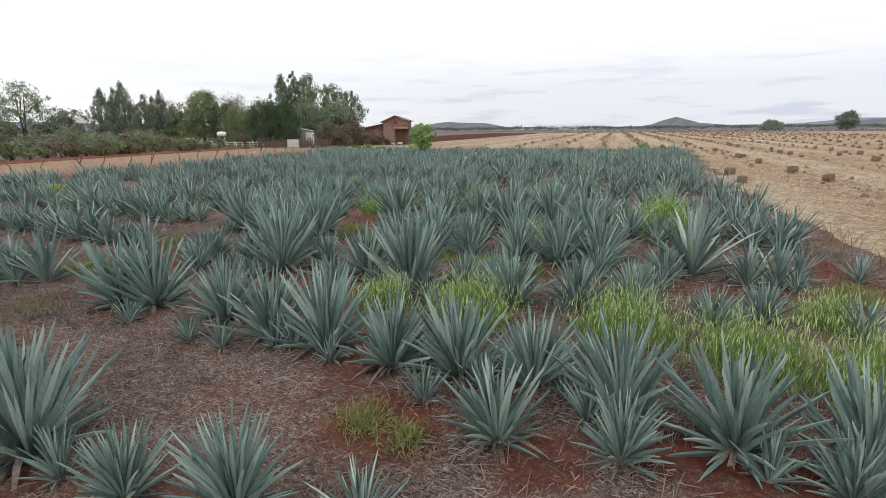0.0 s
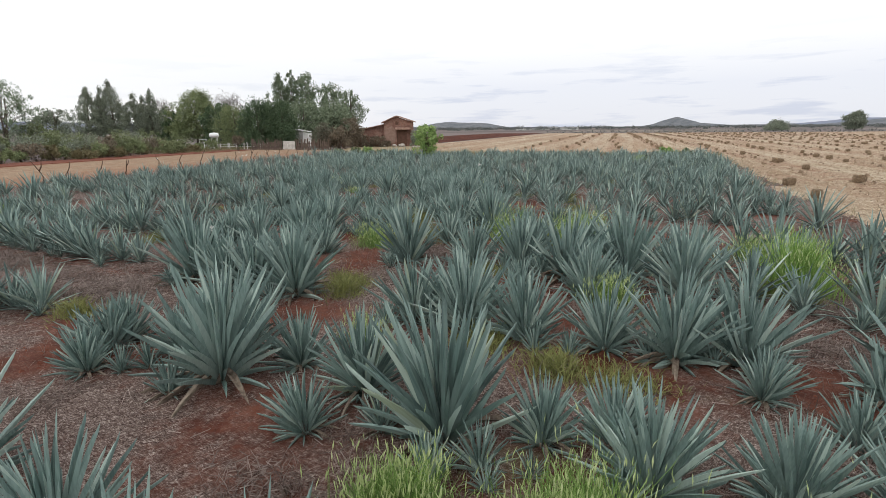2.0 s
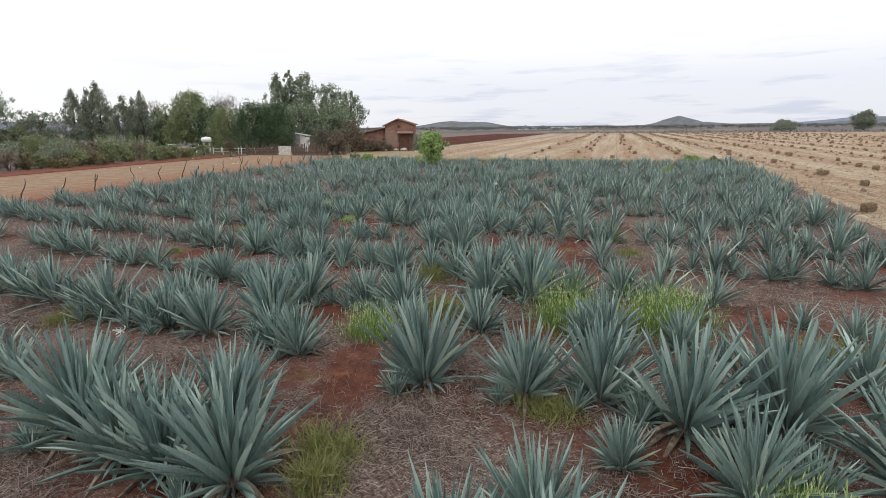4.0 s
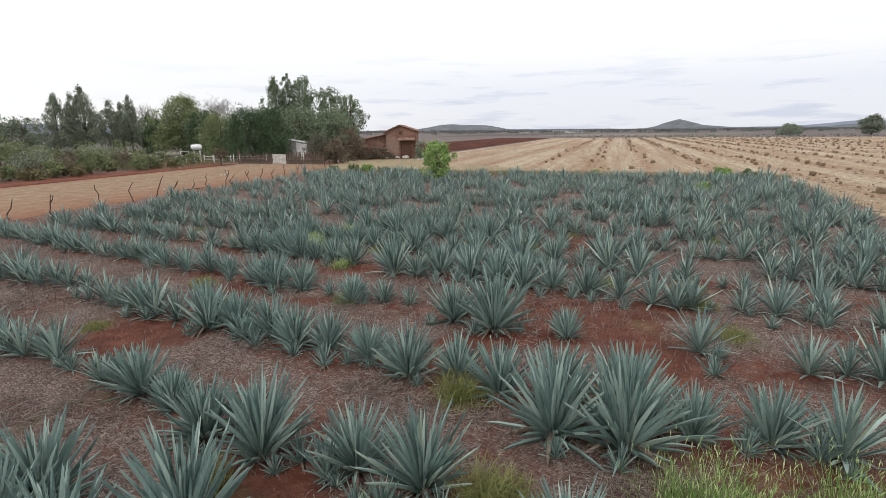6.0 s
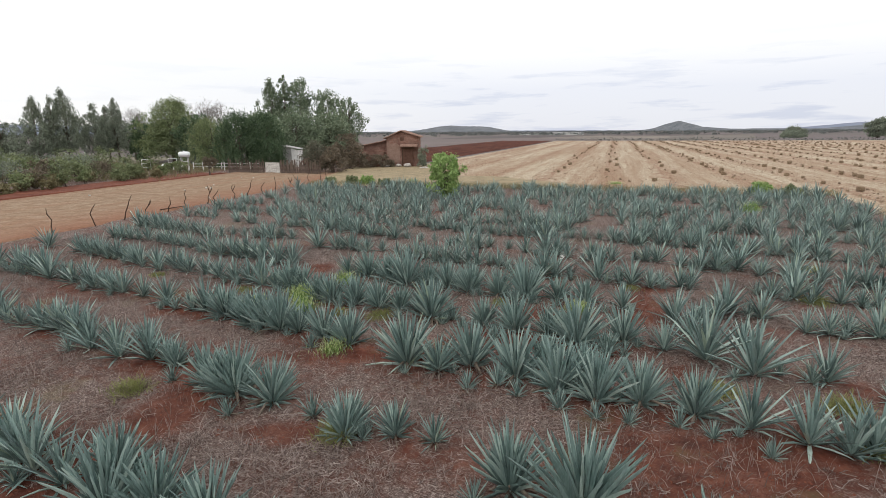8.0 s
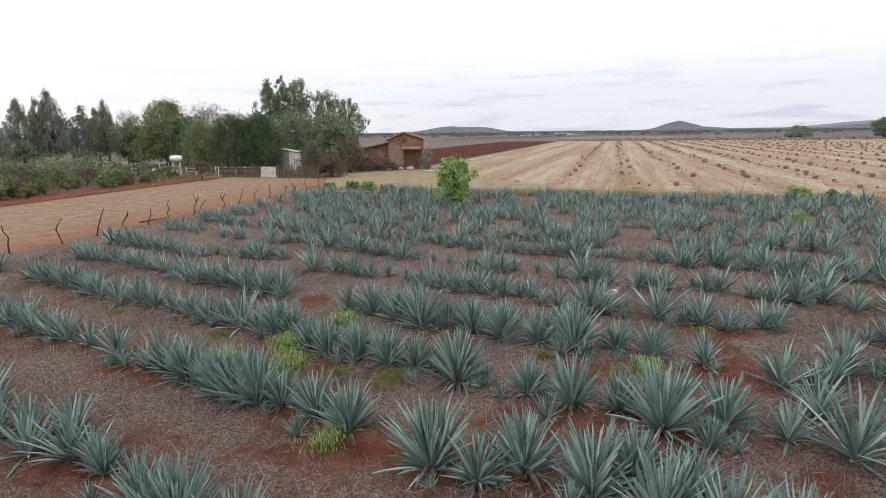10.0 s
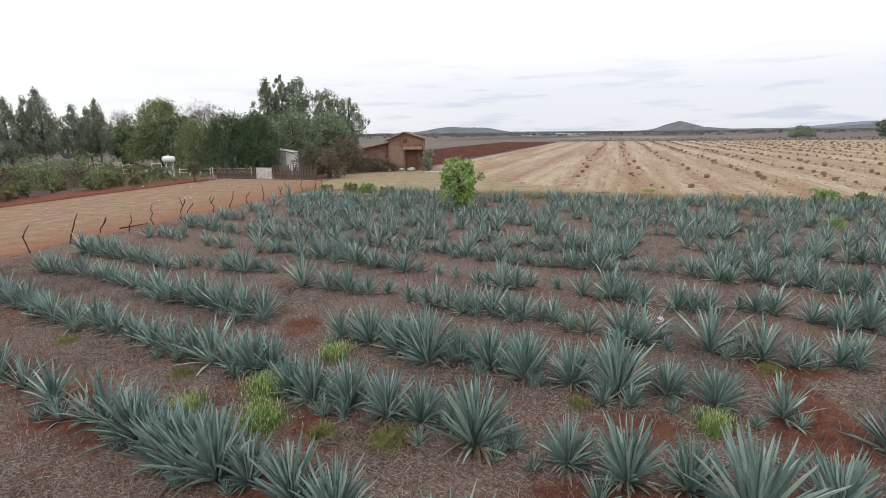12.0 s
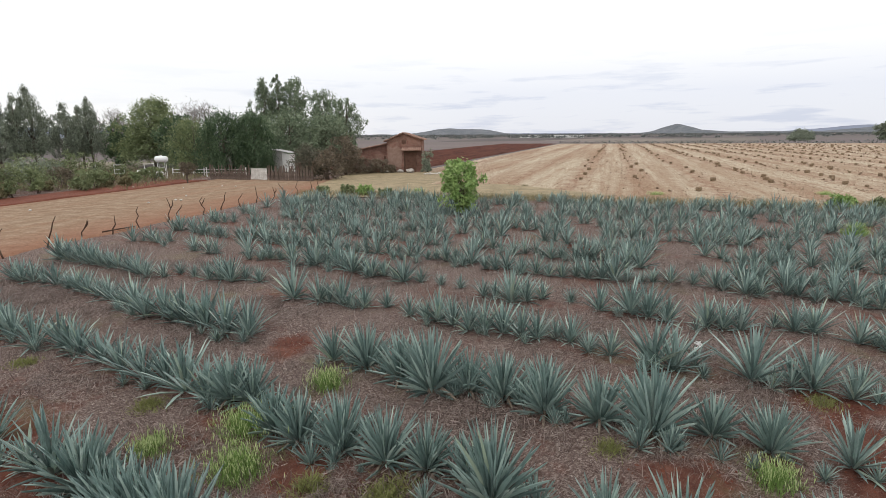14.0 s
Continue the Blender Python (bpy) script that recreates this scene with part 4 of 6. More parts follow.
def dry_straw():
    """Tangled straw on the ground: thin strips lying every way, thickest in the lanes between the rows."""
    gen = np.random.RandomState(3)
    n = 1150000
    y = 5.5 + 46 * gen.rand(n) ** 1.35
    x = 2.6 - 0.135 * (y - 4.5) + (gen.rand(n) - 0.5) * np.minimum(36, 14 + 0.75 * y)
    c = ((y + ROW_SLOPE * x - 8.3) / 3.235) % 1.0
    lane = np.interp(c, [0, 0.2, 0.6, 0.85, 1], [0.45, 0.9, 1.0, 0.55, 0.45])
    blot = np.sin(x * 1.9 + 2.1 * np.sin(y * 1.3)) * np.sin(y * 2.3 + 1.7 * np.sin(x * 1.1)) + 0.7 * np.sin(x * 5.3 + y * 3.1) * np.sin(y * 4.7 - x * 2.2)
    wide = np.sin(x * 0.55 + 1.3 * np.sin(y * 0.41)) * np.sin(y * 0.62 + 1.1 * np.sin(x * 0.37)) + 0.6 * np.sin(x * 1.3 - y * 0.9)
    row = (y + ROW_SLOPE * x)
    bare = np.where(row < 10, 0.42, np.interp(row, [22, 24.5, 27.5, 35.3, 37.2, 40, 46], [1.0, 0.8, 0.7, 0.65, 0.85, 0.9, 0.9]))
    keep = gen.rand(n) < bare * lane * np.clip(0.28 + 0.42 * blot + 0.55 * wide, 0.02, 1.0)
    keep &= (x > fence_x(0) + 0.235 * y + 2.6) & (x < 10.6 + (y - 13.4) * 0.355)
    x, y = x[keep][:250000], y[keep][:250000]
    keep = np.array([gen_share > 0.88 * bareness(u, v) for gen_share, u, v in zip(gen.rand(len(x)), x, y)])
    x, y = x[keep], y[keep]
    n = len(x)
    a = gen.rand(n) * 6.283
    half = 0.025 + 0.085 * gen.rand(n) ** 2
    w = (0.0015 + 0.0018 * gen.rand(n)) * np.clip(0.75 + (y - 8) / 22, 0.9, 2.0)
    z = np.array([height(u, v) for u, v in zip(x, y)]) + 0.012 + 0.05 * gen.rand(n) ** 2
    rise = (gen.rand(n) - 0.5) * 0.10
    dx, dy = np.cos(a) * half, np.sin(a) * half
    wx, wy = -np.sin(a) * w, np.cos(a) * w
    v = np.empty((n, 4, 3))
    for k, (e, f) in enumerate(((-1, -1), (1, -1), (1, 1), (-1, 1))):
        v[:, k, 0], v[:, k, 1], v[:, k, 2] = x + e * dx + f * wx, y + e * dy + f * wy, z + (e + 1) / 2 * np.maximum(rise, -0.01) + 0.003 * f
    me = bpy.data.meshes.new("dry_straw")
    me.vertices.add(4 * n)
    me.vertices.foreach_set("co", v.reshape(-1))
    me.loops.add(4 * n)
    me.loops.foreach_set("vertex_index", np.arange(4 * n, dtype=np.int32))
    me.polygons.add(n)
    me.polygons.foreach_set("loop_start", np.arange(0, 4 * n, 4, dtype=np.int32))
    me.update(calc_edges=True)
    me.materials.append(M["straw"])
    tagged(new("dry_straw", me), "tangled grey dry straw lying on the red soil", "straw", kind="stuff")
    rng = random.Random(3)
    upright = []
    for i in range(0, n, 70):
        spread = rng.uniform(0.04, 0.16)
        upright += [(x[i] + rng.gauss(0, spread), y[i] + rng.gauss(0, spread), z[i] - 0.03) for k in range(rng.randrange(8, 24))]
    tagged(new("dry_grass", blades(upright, rng, 0.25, 0.008, 1.25, M["straw"], "dry_grass")), "thin standing dry grass between the rows", "grass", kind="stuff")


dry_straw()


def soil_lumps():
    """Crumbs and lumps of red soil on the hoed patches, with a few wisps of straw left among them."""
    rng = random.Random(71)
    pieces, wisps = [], []
    for bx, by, rx, ry in BARE:
        for i in range(int(420 * rx * ry) + 40):
            a, d = rng.uniform(0, 6.28), 1.15 * math.sqrt(rng.random())
            x, y = bx + rx * d * math.cos(a), by + ry * d * math.sin(a)
            z = height(x, y)
            if rng.random() < 0.22:
                wisps.append((x, y, z))
                continue
            r = 0.008 + 0.034 * rng.random() ** 4
            pts = [Vector((x + r * rng.uniform(0.7, 1.3) * math.cos(a + k), y + r * rng.uniform(0.7, 1.3) * math.sin(a + k), z - 0.004)) for k in (0, 1.57, 3.14, 4.71)]
            pts.append(Vector((x + rng.uniform(-0.3, 0.3) * r, y + rng.uniform(-0.3, 0.3) * r, z + r * rng.uniform(0.5, 0.9))))
            pieces.append((pts, [(0, 1, 4), (1, 2, 4), (2, 3, 4), (3, 0, 4)]))
    tagged(new("soil_lumps", mesh("soil_lumps", *joined(pieces), M["garden"])), "crumbled red soil lumps on the hoed patches", "soil", kind="stuff")
    tagged(new("straw_wisps", blades(wisps, rng, 0.22, 0.007, 1.6, M["straw"], "straw_wisps")), "stray wisps of dry straw on red soil", "straw", kind="stuff")


soil_lumps()


def lane_grass():
    """Thin dry grass and low weeds that fill the lanes further off, the field's far end and its margin by the stubble."""
    rng = random.Random(61)
    lanes, margin = [], []
    for i in range(120000):
        y = rng.uniform(30, 76)
        x = rng.uniform(-24, 36)
        c = ((y + ROW_SLOPE * x - 8.3) / 3.235) % 1.0
        thick = 0.5 + 0.5 * noise.noise((x * 0.35, y * 0.35, 9.0)) + 0.35 * noise.noise((x * 1.3, y * 1.3, 2.0))
        if field_left(y) < x < field_right(y) and y < field_far(x) and (0.1 < c < 0.85) and rng.random() < thick:
            lanes.append((x, y, height(x, y)))
    tagged(new("lane_grass", blades(lanes, rng, 0.36, 0.010, 1.1, M["straw"], "lane_grass")), "thin grey dry grass in the lanes further off", "grass", kind="stuff")
    for i in range(16000):
        x = rng.uniform(-22, 34)
        y = field_far(x) + rng.gauss(0.7, 0.9)
        if field_left(y) - 1 < x < field_right(y) + 1 and rng.random() < 0.75 + 0.9 * noise.noise((x * 0.4, 3.0, 1.0)):
            margin.append((x, y, 0.03))
    for i in range(2600):
        y = rng.uniform(9, 60)
        x = field_right(y) + rng.gauss(0.4, 0.6)
        if rng.random() < 0.15 + 0.9 * noise.noise((x * 0.5, y * 0.5, 6.0)):
            margin.append((x, y, 0.0))
    tagged(new("margin_grass", blades(margin, rng, 0.50, 0.016, 0.9, M["weed_pale"], "margin_grass")), "pale dry grass along the margin of the agave field", "grass", kind="stuff")


lane_grass()


def seed_heads(tops, rng, mat):
    """Slender bristly ears that stand on the grass: two crossed spindles each."""
    verts, faces = [], []
    for x, y, z, dx, dy in tops:
        l, w = rng.uniform(0.06, 0.12), rng.uniform(0.004, 0.0075)
        a = rng.uniform(0, 3.14)
        for q in (a, a + 1.57):
            c, s = math.cos(q) * w, math.sin(q) * w
            o = len(verts)
            verts += [(x, y, z - 0.02), (x + c + dx * 0.35, y + s + dy * 0.35, z + l * 0.4), (x + dx, y + dy, z + l), (x - c + dx * 0.35, y - s + dy * 0.35, z + l * 0.4)]
            faces.append((o, o + 1, o + 2, o + 3))
    return mesh("seed_plume", verts, faces, mat)


def weed(x, y, r, h, kind):
    """One clump of weeds made of several tufts: tall eared grass, a yellowing low weed, a bright feathery one or pale dry grass."""
    rng = random.Random(int(x * 53 + y * 17))
    label, cat, mat, width, lean, count = {
        "grass": ("clump of tall fresh green grass with pale seed heads", "grass", M["weed"], 0.007, 0.6, 210),
        "bright": ("tall upright bright yellow-green weed among the agaves", "weed", M["bright"], 0.011, 0.42, 340),
        "yellow": ("low bushy yellow-green weed on the soil", "weed", M["weed_yellow"], 0.011, 1.1, 170),
        "pale": ("tuft of pale dry grass", "grass", M["weed_pale"], 0.007, 0.9, 110)}[kind]
    root = tagged(new("weed_clump"), label, cat, "weeds between the rows")
    root.location = (x, y, height(x, y) - 0.01)
    n = max(2, int(2 + 7 * r))
    for i in range(n):
        a, d = rng.uniform(0, 6.28), r * math.sqrt(rng.random()) * (0.8 if i else 0.0)
        cx, cy, tr = d * math.cos(a), d * math.sin(a), min(0.38, 0.10 + 0.32 * r) * rng.uniform(0.75, 1.15)
        th = h * rng.uniform(0.55, 1.0) * (1 - 0.35 * d / (r + 0.01))
        places = [(cx + rng.gauss(0, tr), cy + rng.gauss(0, tr), 0.0) for k in range(count)]
        half = len(places) // 2
        places.sort(key=lambda q: math.hypot(q[0] - cx, q[1] - cy))
        tuft = tagged(part("tuft", blades(places[:half], rng, th, width, lean, mat, "weed_tuft"), root), kind="stuff")
        tagged(part("skirt", blades(places[half:], rng, th * 0.72, width, lean * 1.5, mat, "weed_skirt"), tuft), kind="stuff")
        if kind in ("grass", "bright"):
            tops = [(cx + rng.gauss(0, tr * 1.25), cy + rng.gauss(0, tr * 1.25), th * rng.uniform(0.3, 1.0), rng.gauss(0, 0.025), rng.gauss(0, 0.025)) for k in range(90 if kind == "grass" else 130)]
            tagged(part("seed_plume", seed_heads(tops, rng, M["ear"]), tuft, "pale bristly seed heads"), kind="stuff")


WEEDS = (
    (8.5, 18.6, 0.46, 1.5, "bright"),
    (-15.2, 28.0, 0.50, 0.80, "bright"),
    (18.9, 56.4, 0.50, 0.85, "bright"),
    (3.0, 12.1, 0.45, 0.85, "grass"),
    (1.65, 12.6, 0.16, 0.85, "grass"),
    (5.0, 11.3, 0.62, 0.92, "grass"),
    (6.0, 10.2, 0.58, 0.9, "grass"),
    (7.2, 9.9, 0.5, 0.9, "grass"),
    (8.2, 11.9, 0.42, 0.6, "grass"),
    (9.4, 13.1, 0.48, 0.40, "yellow"),
    (8.1, 18.4, 0.45, 0.60, "yellow"),
    (2.2, 8.9, 0.11, 0.30, "yellow"),
    (1.7, 9.3, 0.17, 0.25, "yellow"),
    (-4.4, 12.8, 0.57, 0.40, "pale"),
    (-5.1, 15.2, 0.36, 0.49, "yellow"),
    (3.3, 15.2, 0.34, 0.41, "yellow"),
    (4.1, 15.0, 0.45, 0.40, "yellow"),
    (-4.5, 17.5, 0.25, 0.52, "yellow"),
    (1.5, 12.6, 0.29, 0.72, "grass"),
    (2.8, 12.5, 0.48, 0.72, "grass"),
    (2.7, 20.1, 0.32, 0.52, "yellow"),
    (-0.1, 19.2, 0.36, 0.49, "yellow"),
    (-0.1, 18.5, 0.25, 0.52, "yellow"),
    (0.7, 16.2, 0.14, 0.72, "grass"),
    (-6.4, 23.7, 0.27, 0.42, "yellow"),
    (3.2, 25.8, 0.55, 0.60, "yellow"),
    (7.9, 21.8, 0.57, 0.48, "yellow"),
    (2.5, 16.2, 0.37, 0.44, "yellow"),
    (4.7, 17.9, 0.30, 0.72, "grass"),
    (8.9, 20.8, 0.42, 0.72, "grass"),
    (5.5, 16.8, 0.57, 0.49, "pale"),
    (3.8, 23.4, 0.60, 1.05, "grass"),
    (5.5, 23.1, 0.70, 1.15, "grass"),
    (1.2, 23.9, 0.36, 0.60, "yellow"),
    (1.9, 23.2, 0.43, 0.55, "pale"),
    (0.0, 22.8, 0.31, 0.72, "grass"),
    (-2.2, 24.2, 0.13, 0.46, "yellow"),
    (-7.3, 29.7, 0.28, 0.30, "yellow"),
    (1.0, 26.4, 0.32, 0.60, "yellow"),
    (6.7, 28.9, 0.39, 0.27, "yellow"),
    (6.9, 31.2, 0.46, 0.48, "yellow"),
    (0.8, 27.0, 0.28, 0.47, "pale"),
    (-1.9, 31.4, 0.27, 0.40, "yellow"),
    (-6.3, 33.0, 0.32, 0.47, "yellow"),
    (-4.6, 39.0, 0.43, 0.71, "grass"),
    (-2.7, 35.0, 0.19, 0.45, "grass"),
    (-2.0, 37.3, 0.23, 0.32, "yellow"),
    (10.8, 38.4, 0.40, 0.51, "yellow"),
    (5.3, 33.0, 0.42, 0.35, "yellow"),
    (7.2, 32.2, 0.34, 0.43, "yellow"),
    (13.1, 42.0, 0.40, 0.41, "yellow"),
    (-3.5, 40.7, 0.26, 0.56, "grass"),
    (-4.3, 37.9, 0.39, 0.76, "grass"),
    (-6.7, 39.9, 0.27, 0.41, "yellow"),
    (-3.1, 37.5, 0.18, 0.55, "yellow"),
    (-1.9, 37.4, 0.32, 0.36, "yellow"),
    (1.5, 38.5, 0.16, 0.30, "yellow"),
    (3.6, 37.6, 0.29, 0.55, "grass"),
    (-10.7, 41.8, 0.26, 0.27, "yellow"),
    (5.9, 39.9, 0.32, 0.25, "yellow"),
    (-5.9, 38.5, 0.23, 0.45, "grass"),
    (29.1, 73.3, 0.55, 0.50, "grass"),
    (-3.8, 77.4, 0.55, 0.50, "grass"),
    (6.3, 81.9, 0.55, 0.50, "pale"),
    (15.8, 74.0, 0.55, 0.50, "grass"),
    (-3.7, 38.3, 0.18, 0.25, "pale"),
)
for x, y, r, h, k in WEEDS:
    weed(x, y, r * (0.75 if y > 30 else 1.0), h * (0.75 if y > 35 else 1.0), k)


# ---- trees ----
def leaf_quads(centres, per, spread, size, rng, droop=0.0, tall=1.0, slim=0.42):
    """Small leaf tufts scattered about clump centres, each a bent pair of triangles."""
    verts, faces = [], []
    for cx, cy, cz, r in centres:
        for i in range(per):
            d = Vector((rng.gauss(0, 1), rng.gauss(0, 1), rng.gauss(0, 1)))
            d = d.normalized() * r * spread * rng.random() ** 0.4
            p = Vector((cx + d.x, cy + d.y, cz + d.z * tall))
            a = Vector((rng.uniform(-1, 1), rng.uniform(-1, 1), rng.uniform(-1, 1) - droop)).normalized()
            b = a.cross(Vector((rng.uniform(-1, 1), rng.uniform(-1, 1), rng.uniform(-1, 1)))).normalized()
            s = size * rng.uniform(0.6, 1.3)
            o = len(verts)
            verts += [tuple(p - a * s), tuple(p + b * s * slim), tuple(p + a * s), tuple(p - b * s * slim)]
            faces += [(o, o + 1, o + 2), (o, o + 2, o + 3)]
    return verts, faces


def tree(name, x, y, h, width, mat, label, profile, clumps=60, per=60, leaf=0.16, trunk_r=0.16, bare=0.25, seed=1, lime=False, tall=1.0, group="", stems=1, z0=0.0, droop=0.0, clump=0.115, slim=0.42):
    """A tapered trunk with limbs that reach the clumps of the crown. profile gives the crown's half width (0 to 1) at each part of its height."""
    rng = random.Random(seed * 7 + int(abs(x) * 13))
    root = tagged(new(name), label, "tree", group)
    root.location = (x, y, z0)
    low = h * bare
    centres = []
    while len(centres) < clumps:
        f = rng.random()
        k = np.interp(f, [q[0] for q in profile], [q[1] for q in profile])
        if rng.random() > k + 0.12:
            continue
        a = rng.uniform(0, 6.28)
        d = width / 2 * k * rng.uniform(0.25, 1.0) ** 0.6
        wob = 1 + 0.26 * math.sin(3 * a + seed + 5 * f) + 0.30 * rng.uniform(-1, 1)
        centres.append((d * wob * math.cos(a), d * wob * math.sin(a), low + (h - low) * f, max(0.2, width * clump * rng.uniform(0.5, 1.6))))
    pieces = []
    for s in range(stems):
        lean = Vector((rng.uniform(-0.06, 0.06) * h, rng.uniform(-0.06, 0.06) * h, 0)) + Vector(((s - (stems - 1) / 2) * width * 0.18, 0, 0))
        pts = [Vector((0, 0, -0.1)) + lean * 0.15 * s, lean * 0.3 + Vector((0, 0, h * 0.3)), lean * 0.7 + Vector((rng.uniform(-0.02, 0.02) * h, 0, h * 0.62)), lean + Vector((0, 0, h * 0.93))]
        pieces.append(tube(pts, [trunk_r * 1.25, trunk_r * 0.9, trunk_r * 0.5, trunk_r * 0.12], 7))
    part("trunk", mesh(name + "_trunk", *joined(pieces), M["bark"], True), root)
    limbs = []
    for cx, cy, cz, r in centres[:: max(1, clumps // 22)]:
        foot = Vector((0, 0, max(low * 0.7, cz * 0.62)))
        end = Vector((cx, cy, cz))
        limbs.append(tube([foot, foot.lerp(end, 0.5) + Vector((0, 0, 0.04 * h)), end], [trunk_r * 0.32, trunk_r * 0.2, trunk_r * 0.06], 5))
    tagged(part("branching", mesh(name + "_branching", *joined(limbs), M["bark"], True), root), kind="stuff")
    if lime:
        part("limewash_band", mesh(name + "_limewash", *tube([(0, 0, 0), (0, 0, 0.7), (0, 0, 1.25)], [trunk_r * 1.32, trunk_r * 1.2, trunk_r * 1.12], 9), M["limewash"], True), root, "white limewash round the trunk foot")
    if mat is not None:
        part("crown", mesh(name + "_crown", *leaf_quads(centres, per, 1.25, leaf, rng, droop, tall, slim), mat), root)
    return root


SPIRE = ((0, 0.6), (0.2, 1.0), (0.48, 0.78), (0.74, 0.42), (0.9, 0.18), (1, 0.02))
RAGGED = ((0, 0.55), (0.15, 0.85), (0.4, 1.0), (0.65, 0.78), (0.85, 0.48), (1, 0.12))
CONE = ((0, 0.7), (0.2, 1.0), (0.45, 0.82), (0.75, 0.45), (0.92, 0.2), (1, 0.04))
OVAL = ((0, 0.35), (0.25, 0.85), (0.55, 1.0), (0.8, 0.75), (1, 0.22))
ROUND = ((0, 0.6), (0.25, 0.95), (0.6, 1.0), (0.85, 0.7), (1, 0.25))
DOME = ((0, 0.95), (0.35, 1.0), (0.65, 0.85), (0.9, 0.55), (1, 0.25))

WIND = "row of slender trees along the garden"
tree("casuarina", -56.0, 96.0, 9.6, 5.0, M["cyp"], "slender grey-green tree with a pointed top behind the shrubs", SPIRE, 225, 48, 0.16, 0.13, 0.26, 1, False, group=WIND, droop=-1.0, clump=0.062, slim=0.24, tall=1.5)
tree("casuarina", -54.4, 99.5, 11.1, 5.2, M["cyp"], "tall grey-green tree with limewashed trunk and pointed top", SPIRE, 285, 48, 0.16, 0.13, 0.26, 2, True, group=WIND, droop=-1.0, clump=0.062, slim=0.24, tall=1.5)
tree("casuarina", -54.7, 97.5, 10.1, 2.8, M["cyp"], "slender grey-green tree leaning on a taller one", SPIRE, 120, 48, 0.16, 0.13, 0.26, 33, False, group=WIND, droop=-1.0, clump=0.085, slim=0.24, tall=1.5)
tree("casuarina", -53.3, 104.0, 9.2, 4.6, M["cyp"], "grey-green tree with an open ragged crown", SPIRE, 225, 48, 0.16, 0.13, 0.26, 3, True, group=WIND, droop=-1.0, clump=0.062, slim=0.24, tall=1.5)
tree("casuarina", -53.6, 107.5, 9.2, 3.0, M["cyp"], "small grey-green tree beside a pointed one", SPIRE, 120, 48, 0.16, 0.13, 0.26, 34, False, group=WIND, droop=-1.0, clump=0.085, slim=0.24, tall=1.5)
tree("casuarina", -51.8, 107.0, 10.4, 3.4, M["cyp"], "slender grey-green tree with a pointed top", SPIRE, 165, 48, 0.16, 0.13, 0.26, 4, True, group=WIND, droop=-1.0, clump=0.085, slim=0.24, tall=1.5)
tree("eucalyptus", -65.0, 90.0, 10.4, 8.2, M["euc"], "open grey-green tree with drooping leaves", ROUND, 150, 44, 0.18, 0.17, 0.30, 5, droop=0.8, clump=0.07, slim=0.3, stems=2)
tree("shade_tree", -65.3, 101.0, 6.6, 5.4, M["cyp"], "rounded dull green tree beside the garden", ROUND, 60, 70, 0.19, 0.16, 0.25, 6)
tree("shade_tree", -62.0, 92.0, 4.2, 4.2, M["shrub"], "low spreading dull green tree", ROUND, 45, 60, 0.17, 0.12, 0.25, 16)
tree("shade_tree", -65.5, 86.0, 4.6, 4.6, M["shrub"], "low dull green tree at the garden edge", ROUND, 45, 60, 0.17, 0.12, 0.25, 17)
tree("ash_tree", -48.9, 118.0, 10.4, 9.4, M["ash"], "broad olive-green tree with a rounded crown", DOME, 260, 70, 0.19, 0.30, 0.10, 7, clump=0.085)
tree("ash_tree", -42.0, 113.0, 7.6, 6.5, M["cedar"], "dark green tree in the shade of larger ones", DOME, 80, 70, 0.22, 0.2, 0.12, 18)
tree("ash_tree", -56.0, 121.0, 7.2, 6.0, M["cedar"], "dark green tree beside a broad olive one", DOME, 80, 70, 0.22, 0.2, 0.12, 19)
tree("cedar", -36.1, 104.5, 7.0, 6.4, M["ash"], "dull green cedar with drooping sprays", DOME, 190, 70, 0.15, 0.2, 0.08, 8, droop=-0.6, clump=0.085, slim=0.3, tall=1.3)
tree("cedar", -30.4, 101.0, 7.6, 7.2, M["cedar"], "dense dark green cedar behind the plank fence", DOME, 260, 80, 0.15, 0.25, 0.04, 9, clump=0.08, droop=-0.9, slim=0.3, tall=1.3)
tree("cedar", -26.9, 102.0, 7.5, 5.8, M["cedar"], "dense dark green cedar with feathery tips", DOME, 210, 80, 0.15, 0.22, 0.05, 10, clump=0.085, droop=-0.9, slim=0.3, tall=1.3)
tree("bare_tree", -60.4, 126.0, 8.9, 7.5, M["twig"], "nearly leafless grey tree with fine twigs", ROUND, 150, 26, 0.55, 0.2, 0.2, 11, droop=-1.0, slim=0.04)
tree("bare_tree", -48.5, 133.0, 10.6, 9.5, M["twig"], "nearly leafless grey tree showing its twigs", ROUND, 170, 26, 0.6, 0.22, 0.2, 12, droop=-1.0, slim=0.04)
EUC = "stand of tall eucalyptus behind the house"
tree("eucalyptus", -44.8, 160.0, 18.8, 8.0, M["euc"], "tall dark eucalyptus with a pointed crown", SPIRE, 230, 40, 0.30, 0.3, 0.08, 20, group=EUC, clump=0.06, droop=-0.6, slim=0.3, tall=1.5)
tree("eucalyptus", -41.7, 161.0, 18.9, 4.2, M["euc"], "tall thin eucalyptus with gaps in its crown", OVAL, 190, 36, 0.30, 0.25, 0.1, 21, group=EUC, droop=0.7, clump=0.075, slim=0.3, tall=1.4)
tree("eucalyptus", -38.3, 164.0, 18.4, 8.2, M["euc"], "tall forked eucalyptus with tufted tops", OVAL, 240, 36, 0.30, 0.3, 0.1, 22, group=EUC, stems=2, droop=0.7, clump=0.07, slim=0.3, tall=1.4)
